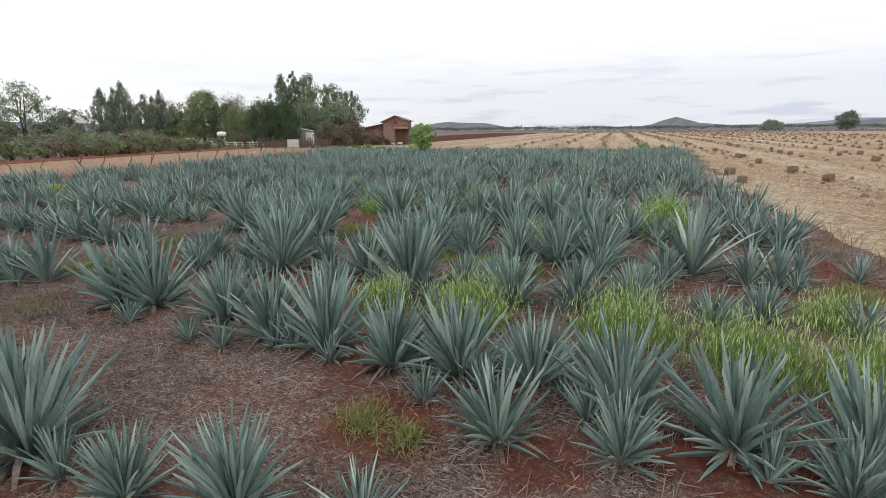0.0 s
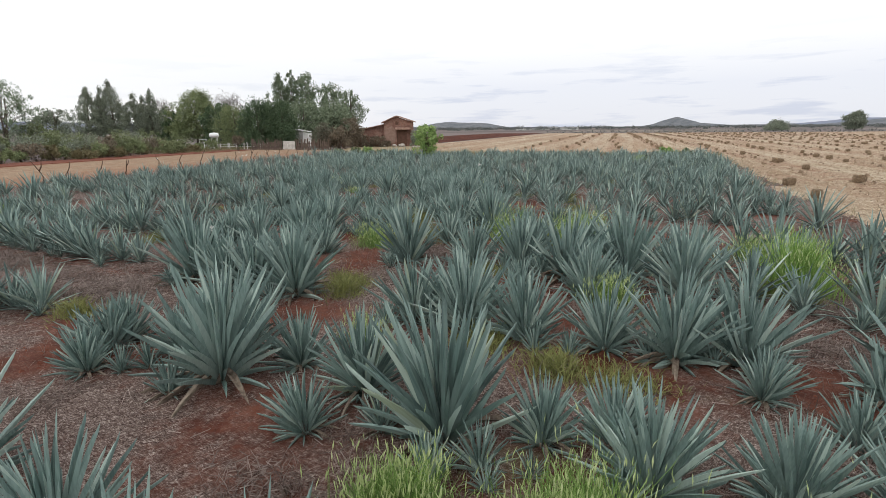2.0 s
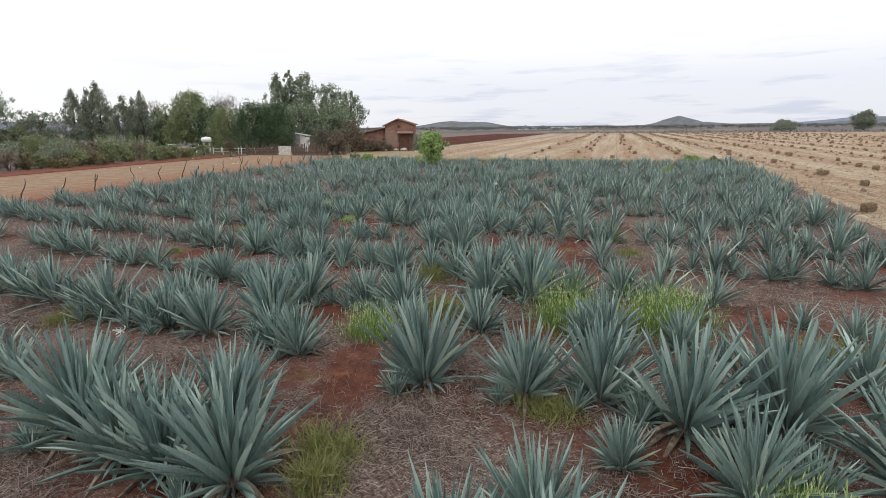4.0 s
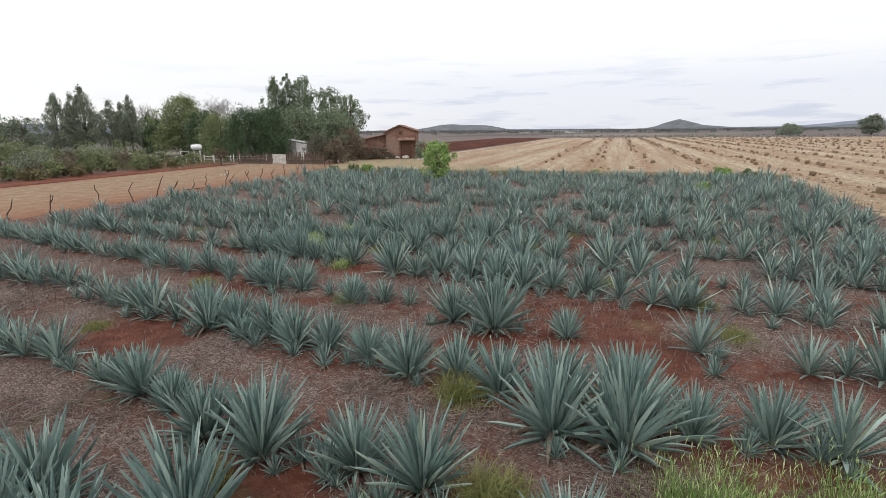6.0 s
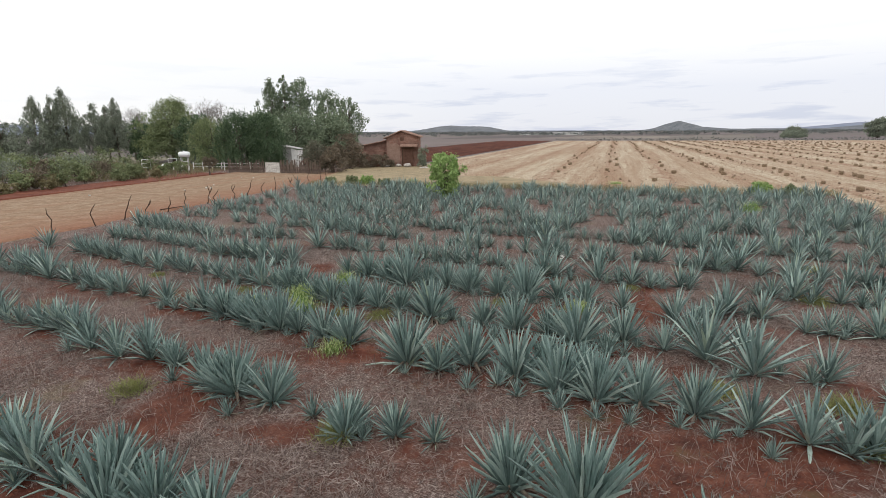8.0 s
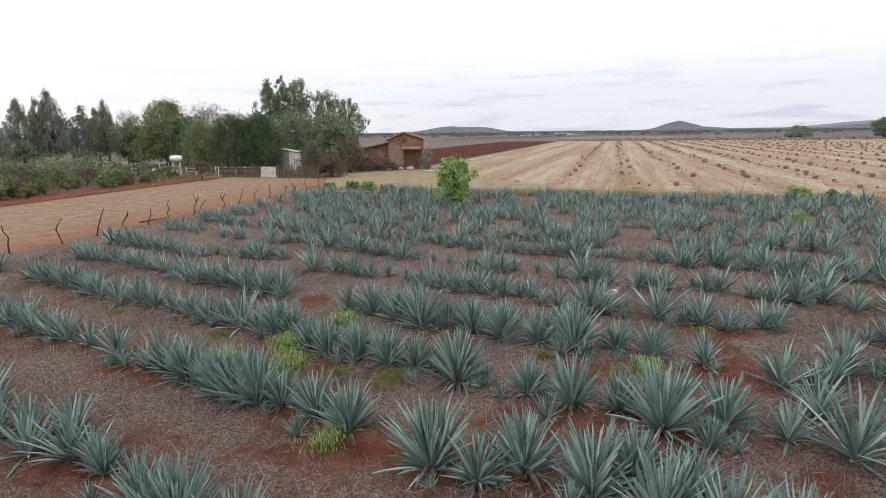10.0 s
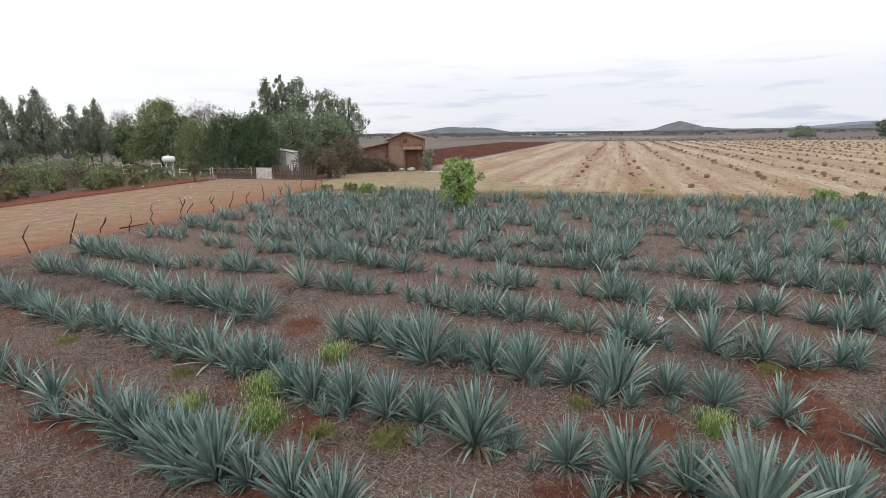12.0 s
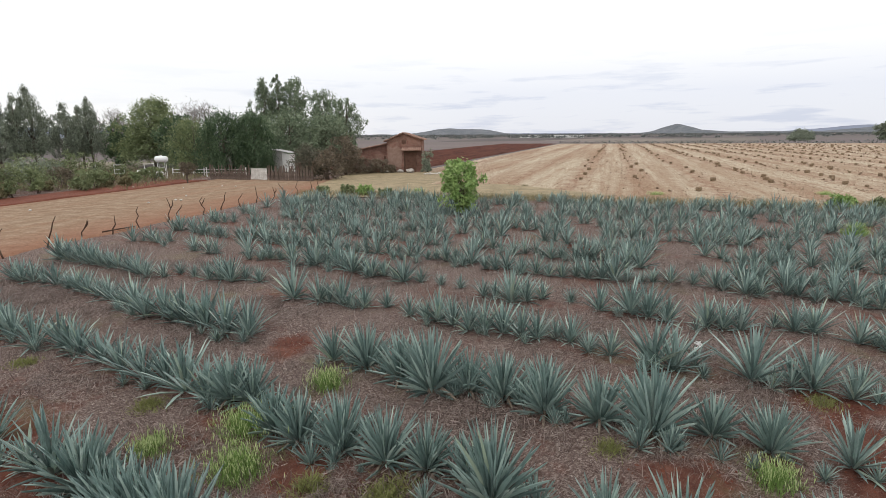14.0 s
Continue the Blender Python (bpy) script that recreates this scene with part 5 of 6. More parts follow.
tree("eucalyptus", -30.7, 160.0, 15.4, 8.0, M["euc"], "broad tufted eucalyptus in the stand", OVAL, 220, 36, 0.30, 0.28, 0.08, 23, group=EUC, stems=2, droop=0.7, clump=0.07, slim=0.3, tall=1.4)
tree("eucalyptus", -24.2, 152.0, 12.8, 7.6, M["euc"], "tufted eucalyptus over the roof", OVAL, 210, 36, 0.28, 0.25, 0.08, 24, group=EUC, droop=0.7, clump=0.07, slim=0.3, tall=1.4)
tree("eucalyptus", -33.0, 138.0, 9.0, 11.0, M["euc"], "low spreading eucalyptus in front of taller ones", DOME, 130, 70, 0.27, 0.25, 0.08, 25, group=EUC)
tree("eucalyptus", -25.0, 136.0, 8.0, 9.5, M["euc"], "low spreading green tree behind the shed", DOME, 120, 70, 0.27, 0.25, 0.06, 26, group=EUC)
tree("eucalyptus", -40.5, 140.0, 9.0, 9.0, M["euc"], "low dark eucalyptus behind the cedars", DOME, 110, 70, 0.27, 0.25, 0.08, 27, group=EUC)
tree("acacia", -13.9, 97.5, 4.6, 3.6, M["brown"], "dry brown spreading acacia beside the house", DOME, 80, 60, 0.15, 0.1, 0.12, 13, stems=2)
tree("flowering_tree", -16.8, 91.5, 3.7, 3.6, M["flower"], "grey bushy tree with pale blossom by the fence", DOME, 80, 55, 0.13, 0.08, 0.15, 14, stems=3)
tree("flowering_tree", -14.8, 90.5, 3.0, 3.4, M["brown"], "dry brown bushy tree near the yard fence", DOME, 60, 55, 0.13, 0.08, 0.12, 15, stems=3)
tree("sapling", -0.35, 64.0, 3.3, 2.4, M["sap"], "bright green leafy sapling at the field's end", ((0, 0.45), (0.3, 0.9), (0.6, 1.0), (0.85, 0.8), (1, 0.35)), 62, 50, 0.15, 0.06, 0.10, 28, stems=3)
tree("clipped_tree", -28.8, 87.0, 2.3, 1.5, M["brown"], "small clipped round tree on leaning stems", ROUND, 40, 60, 0.07, 0.05, 0.5, 29, stems=2)
tree("field_tree", 236.0, 324.0, 10.3, 9.5, M["cyp"], "round dark tree standing alone at the field edge", ROUND, 120, 60, 0.42, 0.4, 0.10, 30)
tree("field_tree", 218.0, 368.0, 5.4, 13.0, M["cyp"], "low wide dark tree beyond the stubble", DOME, 110, 60, 0.42, 0.3, 0.05, 31)
tree("field_tree", 205.0, 350.0, 3.6, 10.0, M["cyp"], "low round bush beyond the stubble", DOME, 80, 50, 0.36, 0.2, 0.05, 32)


def shrub(x, y, h, w, mat, label, seed, stem=0.15, name="garden_shrub", group="shrubs in the garden strip"):
    rng = random.Random(seed)
    root = tagged(new(name), label, "shrub", group)
    root.location = (x, y, 0.08)
    centres = [(rng.uniform(-0.5, 0.5) * w, rng.uniform(-0.5, 0.5) * w, h * rng.uniform(0.12 + stem, 0.9), w * rng.uniform(0.1, 0.2)) for i in range(30)]
    stems = [tube([(0.1 * (i - 1), 0, 0), (c[0] * 0.4, c[1] * 0.4, c[2] * 0.6), (c[0], c[1], c[2])], [0.035, 0.022, 0.008], 5) for i, c in enumerate(centres[:7])]
    for st in stems[:4]:
        part("stem", mesh("shrub_stem", *st, M["bark"], True), root)
    part("foliage", mesh("shrub_foliage", *leaf_quads(centres, 25, 1.3, 0.13, rng), mat), root)


srng = random.Random(21)
for i in range(34):
    y = 36 + i * 1.65 + srng.uniform(-0.9, 0.9)
    if srng.random() < 0.3 or y > 83:
        continue
    shrub(road_left(y) - srng.uniform(3.4, 6.2), y, srng.uniform(0.8, 1.9), srng.uniform(0.9, 1.8), M[("shrub", "shrub", "weed_pale", "ash")[srng.randrange(4)]], "leafy shrub in the red garden soil", 100 + i)
for i in range(24):
    y = 50 + i * 1.5 + srng.uniform(-0.9, 0.9)
    shrub(road_left(y) - srng.uniform(5.5, 12.5), y, srng.uniform(1.2, 3.2), srng.uniform(1.4, 3.0), M[("cyp", "shrub", "cyp", "brown")[srng.randrange(4)]], "taller dull green shrub behind the garden strip", 200 + i, 0.3)
for i in range(16):
    y = 66 + srng.uniform(0, 20)
    shrub(road_left(y) - srng.uniform(3.0, 9.0), y, srng.uniform(0.6, 1.3), srng.uniform(0.8, 1.5), M["weed_pale"], "dry pale bush among the garden shrubs", 260 + i, 0.0)
for i in range(26):
    x, y = srng.uniform(-52, -33.5), srng.uniform(86, 96)
    if x > road_left(y) - 1.2 or (x > -38 and y > 92.5):
        continue
    shrub(x, y, srng.uniform(0.5, 1.7), srng.uniform(0.8, 1.7), M[("shrub", "cyp", "ash", "weed_pale")[srng.randrange(4)]], "scattered bush in the farm garden", 400 + i, 0.05)
for i in range(30):
    x, y = srng.uniform(-66, -44), srng.uniform(84, 101)
    if x > road_left(y) - 7:
        continue
    shrub(x, y, srng.uniform(1.6, 3.4), srng.uniform(1.6, 3.0), M[("cyp", "shrub", "ash")[srng.randrange(3)]], "tall dull green shrub under the garden trees", 500 + i, 0.15)
gr = random.Random(44)
tagged(new("garden_grass", blades([(gr.uniform(-60, -31), gr.uniform(80, 112), 0.0) for i in range(9000)], gr, 0.5, 0.05, 0.9, M["weed_pale"], "garden_grass")), "rough dry grass round the farm garden", "grass", kind="stuff")
for i, (x, y, h, w) in enumerate(((-12.9, 100.2, 2.2, 1.9), (-11.3, 99.9, 1.8, 1.8), (-9.7, 100.0, 2.0, 1.6), (-8.6, 100.6, 1.0, 1.2), (-14.6, 99.5, 1.6, 1.6), (-20.2, 90.6, 1.0, 1.3), (-4.0, 100.9, 1.9, 1.2), (-3.9, 102.0, 3.2, 1.3))):
    shrub(x, y, h, w, M["brown"] if i < 6 else M["cyp"], "dry brown brushwood against the house wall", 280 + i, 0.0, "brushwood", "brush round the house")
for i, (x, y, h, w) in enumerate(((-9.5, 75.2, 0.7, 1.0), (-8.0, 74.6, 0.8, 1.1), (-6.3, 74.2, 0.5, 0.9), (24.5, 65.2, 0.8, 1.2), (26.5, 64.6, 0.7, 1.0), (-12.0, 76.5, 0.5, 0.9))):
    shrub(x, y, h, w, M["sap"] if i in (1, 3) else M["shrub"], "low green bush at the end of the agave rows", 300 + i, 0.0, "field_bush", "bushes at the field end")

# far trees on the plain
trng = random.Random(8)
verts, faces = [], []
for i in range(1700):
    y = trng.uniform(520, 2300)
    x = y * trng.uniform(-0.95, 0.95)
    if -0.25 < x / y < -0.08 and y < 500:
        continue
    hh, ww = trng.uniform(2.5, 6), trng.uniform(5, 15)
    v, f = leaf_quads([(x + trng.uniform(-0.4, 0.4) * ww, y, hh * trng.uniform(0.3, 0.75), ww * 0.3) for k in range(4)], 9, 1.2, 1.1, trng, 0.0, 0.7 * hh / ww)
    o = len(verts)
    verts += v
    faces += [tuple(a + o for a in g) for g in f]
tagged(new("far_trees", mesh("far_trees", verts, faces, M["scrub"])), "scattered dark trees on the distant plain", "trees", kind="stuff")
# hedge line along the stubble's far edge
verts, faces = [], []
for i in range(260):
    q = -36 + i * 1.0
    g = U * 306 + V * q
    v, f = leaf_quads([(g.x, g.y, trng.uniform(0.3, 0.8), 0.8)], 7, 1.3, 0.5, trng)
    o = len(verts)
    verts += v
    faces += [tuple(a + o for a in k) for k in f]
tagged(new("hedge_line", mesh("hedge_line", verts, faces, M["scrub"])), "dark scrubby line at the far edge of the stubble", "hedge", kind="stuff")


# ---- fence of branch posts ----
def fence_post(x, y, h, seed, fork):
    rng = random.Random(seed)
    root = tagged(new("fence_post"), "crooked forked branch set as a fence post" if fork else "crooked thin branch set as a fence post", "fence post", "branch posts along the road")
    root.location = (x, y, 0.0)
    p, pts = Vector((0, 0, -0.15)), []
    for i in range(6):
        pts.append(p.copy())
        p = p + Vector((rng.uniform(-0.2, 0.2), rng.uniform(-0.12, 0.12), (h + 0.15) / 5.5))
    part("stem", mesh("post_stem", *tube(pts, [0.040, 0.036, 0.032, 0.030, 0.025, 0.015], 7), M["post"], True), root)
    if fork:
        a = pts[3]
        b = [a, a + Vector((0.14, 0.03, 0.16 * h)), a + Vector((0.16 + rng.uniform(-0.05, 0.1), 0, 0.34 * h))]
        part("fork", mesh("post_fork", *tube(b, [0.038, 0.032, 0.02], 6), M["post"], True), root)


post_rng = random.Random(4)
# along the road, off the fence line, height
POSTS = ((49.9, 0.8, 1.5), (52.2, 1.01, 1.39), (54.2, 0.81, 1.69), (56.5, 0.22, 1.05), (57.7, 0.75, 1.09), (59.4, 0.92, 1.33), (61.6, 0.67, 1.55), (62.8, 0.74, 1.02), (64.5, 0.89, 1.28), (66.3, 0.91, 1.42),
         (68.0, 1.16, 1.08), (70.3, 0.88, 1.47), (72.0, 1.01, 1.18), (73.9, 1.0, 1.28), (75.5, 1.36, 1.32), (77.4, 1.5, 1.3), (79.3, 1.6, 1.3))
for i, (y, d, h) in enumerate(POSTS):
    fence_post(fence_x(y) + d, y, h, 50 + i, i in (3, 6, 8, 12))
for i in range(16):
    y = 47.3 - i * 2.3 + post_rng.uniform(-0.4, 0.4)
    fence_post(fence_x(y) + 0.7, y, post_rng.uniform(1.2, 1.6), 90 + i, i % 3 == 0)
tagged(new("fallen_branch", mesh("fallen_branch", *tube([(-19.0, 57.6, 0.14), (-18.5, 58.4, 0.17), (-18.3, 59.4, 0.14)], [0.04, 0.035, 0.02], 6), M["post"], True)), "fallen branch lying along the road edge", "branch")


# ---- straw bales ----
BALE = None


def ragged_bale(seed):
    """A cut box of packed straw with slumped, uneven faces."""
    bm = bmesh.new()
    bmesh.ops.create_cube(bm, size=1.0)
    bmesh.ops.subdivide_edges(bm, edges=bm.edges[:], cuts=3, use_grid_fill=True)
    for v in bm.verts:
        d = v.co.normalized()
        v.co = v.co.lerp(d * 0.62, 0.38)
        v.co += d * 0.22 * noise.noise(v.co * 4.0 + Vector((seed, 0, 0)))
        v.co = Vector((v.co.x * 0.64, v.co.y * 0.52, (v.co.z + 0.5) * 0.50))
    return from_bm("bale_straw", bm, M["bale"])


def bale(x, y, turn, tilt, size):
    global BALE
    if BALE is None:
        root = tagged(new("straw_bale"), "small rectangular straw bale lying on the stubble", "bale", "bales left on the stubble")
        part("straw", ragged_bale(3.0), root)
        for k in (-0.22, 0.22):
            part("twine", from_bm("bale_twine", box_bm((0.014, 0.50, 0.47), (k * 0.65, 0, 0.006)), M["twine"]), root)
        rng = random.Random(41)
        edge = [(0.40 * math.cos(w) * rng.uniform(0.6, 1.25), 0.33 * math.sin(w) * rng.uniform(0.6, 1.25), 0.0) for w in (rng.uniform(0, 6.28) for i in range(24))]
        tagged(part("loose_straw", blades(edge, rng, 0.26, 0.02, 1.3, M["heap"], "bale_loose_straw"), root, "loose straw at the bale's foot"), kind="stuff")
        BALE = root
        ob = root
    else:
        ob = copy_thing(BALE, Matrix.Identity(4))
    ob.matrix_basis = pose(x, y, 0.07, 0, tilt, turn) @ Matrix.Diagonal((size, size * 0.9, size, 1))


FAR_BALES = []
brng = random.Random(14)
count = 0
for k in range(21):
    q = -13.6 + 6.35 * k
    p = (88 if q < 8.5 else 58) + brng.uniform(0, 5)
    while p < 290 and count < 290:
        g = U * p + V * (q + brng.uniform(-0.9, 0.9))
        if g.y > 52 and abs(g.x) < 230 and g.x > field_right(g.y) + 3 or g.y > 76 - 0.27 * g.x:
            if p < 165:
                bale(g.x, g.y, brng.uniform(0, 180), brng.uniform(-6, 6), brng.uniform(0.42, 0.78))
                count += 1
            else:
                FAR_BALES.append((g.x, g.y, brng.uniform(0, 3.14), brng.uniform(0.5, 0.85)))
        p += brng.uniform(2.2, 6.4) * (2.2 if q < 0 else 1.0)
NEAR_BALES = ((22.1, 31.9), (23.6, 37.2), (26.6, 46.1), (28.8, 53.2), (17.3, 31.2), (19.3, 36.2), (39.5, 55.5), (36.3, 47.0), (20.3, 76.2), (28.6, 64.5))
for x, y in NEAR_BALES:
    bale(x, y, brng.uniform(0, 180), brng.uniform(-8, 8), brng.uniform(0.62, 0.82))


pieces = []
for x, y, w, s in FAR_BALES:
    m = Matrix.Translation((x, y, 0.1)) @ Matrix.Rotation(w, 4, "Z") @ Matrix.Diagonal((0.40 * s, 0.26 * s, 0.44 * s, 1))
    corner = [m @ Vector((a, c, d)) for d in (0, 1) for a, c in ((-1, -1), (1, -1), (1, 1), (-1, 1))]
    pieces.append((corner, [(4, 5, 6, 7), (0, 1, 5, 4), (1, 2, 6, 5), (2, 3, 7, 6), (3, 0, 4, 7)]))
tagged(new("distant_bales", mesh("distant_bales", *joined(pieces), M["bale"])), "straw bales far off in lines on the stubble", "bales", kind="stuff")


def clods():
    """Crop residue and clods left in dark lines along the furrows."""
    gen = np.random.RandomState(9)
    pieces = []
    lines = np.arange(-34.5, 120, 1.6)
    for i in range(46000):
        q = lines[int(len(lines) * gen.rand() ** 1.2)] + gen.normal(0, 0.38)
        p = 14 + 200 * gen.rand() ** 1.35
        g = U * p + V * q
        if not ((g.x > field_right(g.y) + 0.8 and q > 8.6) or (p > stubble_start(q) + 1.0 and g.y > field_far(g.x) + 3)):
            continue
        if math.sin(q * 7.1) + 0.8 * math.sin(p * 0.11 + q) < gen.uniform(-1.2, 1.0):
            continue
        s, a = 0.03 + 0.10 * gen.rand() ** 2.5, gen.rand() * 6.28
        pts = [Vector((g.x + s * math.cos(a + k), g.y + s * math.sin(a + k) * 0.8, 0.04)) for k in (0, 2.1, 4.2)]
        pts.append(Vector((g.x + 0.3 * s, g.y, 0.05 + s * 0.6)))
        pieces.append((pts, [(0, 1, 3), (1, 2, 3), (2, 0, 3)]))
    tagged(new("crop_residue", mesh("crop_residue", *joined(pieces), M["residue"])), "straw rubble and reddish clods along the furrows", "residue", kind="stuff")


clods()


def straw_heaps():
    """Low ragged heaps of raked straw left along the lines of bales."""
    gen = np.random.RandomState(19)
    pieces = []
    for i in range(6500):
        q = -13.6 + 6.35 * gen.randint(0, 20) + gen.normal(0, 1.0)
        p = 24 + 260 * gen.rand() ** 1.2
        g = U * p + V * q
        if q < 5 and gen.rand() < 0.6:
            continue
        if not ((g.x > field_right(g.y) + 1.2 and q > 8.6) or (p > 71 and g.y > field_far(g.x) + 3)):
            continue
        s, a = 0.05 + 0.14 * gen.rand() ** 2, gen.rand() * 6.28
        ring = [Vector((g.x + s * (0.6 + 0.7 * gen.rand()) * math.cos(a + k * 1.05), g.y + s * (0.6 + 0.7 * gen.rand()) * math.sin(a + k * 1.05), 0.05)) for k in range(6)]
        top = [v.lerp(Vector((g.x, g.y, 0.05)), 0.45) + Vector((0, 0, s * (0.5 + 0.6 * gen.rand()))) for v in ring]
        pieces.append((ring + top, [(k, (k + 1) % 6, (k + 1) % 6 + 6, k + 6) for k in range(6)] + [(6, 7, 8, 9, 10, 11)]))
    tagged(new("straw_heaps", mesh("straw_heaps", *joined(pieces), M["heap"])), "small ragged brown straw heaps along the bale lines", "straw", kind="stuff")


straw_heaps()


# loose stubble stalks beside the agave and behind it
def stalks():
    rng = random.Random(31)
    places = []
    for i in range(44000):
        p = 12 + 110 * rng.random() ** 1.3
        q = rng.uniform(-34, 42)
        q = round(q / 0.8) * 0.8 + rng.gauss(0, 0.2)
        g = U * p + V * q
        if (g.x > field_right(g.y) + 0.6 and q > 8.2) or (p > stubble_start(q) + 0.5 and g.y > field_far(g.x) + 2):
            places.append((g.x, g.y, 0.07))
    tagged(new("stubble_stalks", blades(places, rng, 0.20, 0.016, 1.75, M["stalk"], "stubble_stalks")), "short cut straw stalks in rows", "stubble", kind="stuff")


stalks()


def chaff():
    """Pale husks and broken leaf bits scattered flat over the near stubble."""
    gen = np.random.RandomState(23)
    verts, faces = [], []
    for i in range(52000):
        y = 10 + 50 * gen.rand() ** 1.3
        x = field_right(y) + 1.0 + 26 * gen.rand() ** 1.2
        if noise.noise((x * 0.45, y * 0.45, 7.0)) < gen.uniform(-0.35, 0.3):
            continue
        a, l, w, t = gen.rand() * 6.28, 0.03 + 0.09 * gen.rand() ** 2, 0.010 + 0.018 * gen.rand(), gen.uniform(-0.03, 0.03)
        dx, dy = math.cos(a), math.sin(a)
        o = len(verts)
        verts += [(x - dx * l - dy * w, y - dy * l + dx * w, 0.085), (x - dx * l + dy * w, y - dy * l - dx * w, 0.095), (x + dx * l + dy * w, y + dy * l - dx * w, 0.10 + t), (x + dx * l - dy * w, y + dy * l + dx * w, 0.11 + t)]
        faces.append((o, o + 1, o + 2, o + 3))
    tagged(new("chaff", mesh("chaff", verts, faces, M["stalk"])), "pale husks and broken leaf bits on the stubble", "chaff", kind="stuff")


chaff()


# ---- house ----
def tri_prism(a, b, c, depth_vec):
    pts = [Vector(p) for p in (a, b, c)]
    pts += [p + Vector(depth_vec) for p in pts]
    return pts, [(0, 1, 2), (5, 4, 3), (0, 3, 4, 1), (1, 4, 5, 2), (2, 5, 3, 0)]


def wall_panel(pts, thick):
    """A wall from its outer outline (anticlockwise seen from outside), thick inwards."""
    pts = [Vector(p) for p in pts]
    n = (pts[1] - pts[0]).cross(pts[2] - pts[1]).normalized()
    k = len(pts)
    verts = pts + [p - n * thick for p in pts]
    faces = [tuple(range(k)), tuple(range(2 * k - 1, k - 1, -1))]
    for i in range(k):
        j = (i + 1) % k
        faces.append((i, i + k, j + k, j))
    return verts, faces


def tiled_roof(p0, p1, up, courses, name):
    """A roof slope with tile courses: p0 to p1 is the eave, up the way to the top edge."""
    p0, p1, up = Vector(p0), Vector(p1), Vector(up)
    along = p1 - p0
    n = along.cross(up).normalized()
    verts, faces = [], []
    cols = max(4, int(along.length / 0.24))
    for r in range(courses + 1):
        for c in range(cols * 2 + 1):
            lift = 0.05 * (c % 2) + 0.04 * (r % 2) + 0.02 * noise.noise((c * 0.7, r * 0.9, 1.0))
            verts.append(p0 + along * (c / (cols * 2)) + up * (r / courses) + n * (0.08 + lift))
    w = cols * 2 + 1
    for r in range(courses):
        for c in range(cols * 2):
            faces.append((r * w + c, r * w + c + 1, (r + 1) * w + c + 1, (r + 1) * w + c))
    o = len(verts)
    verts += [p0, p1, p1 + up, p0 + up]
    faces += [(o + 3, o + 2, o + 1, o), (o, o + 1, w - 1, 0), (o + 1, o + 2, courses * w + w - 1, w - 1), (o + 2, o + 3, courses * w, courses * w + w - 1), (o + 3, o, 0, courses * w)]
    return mesh(name, verts, faces, M["tile"])


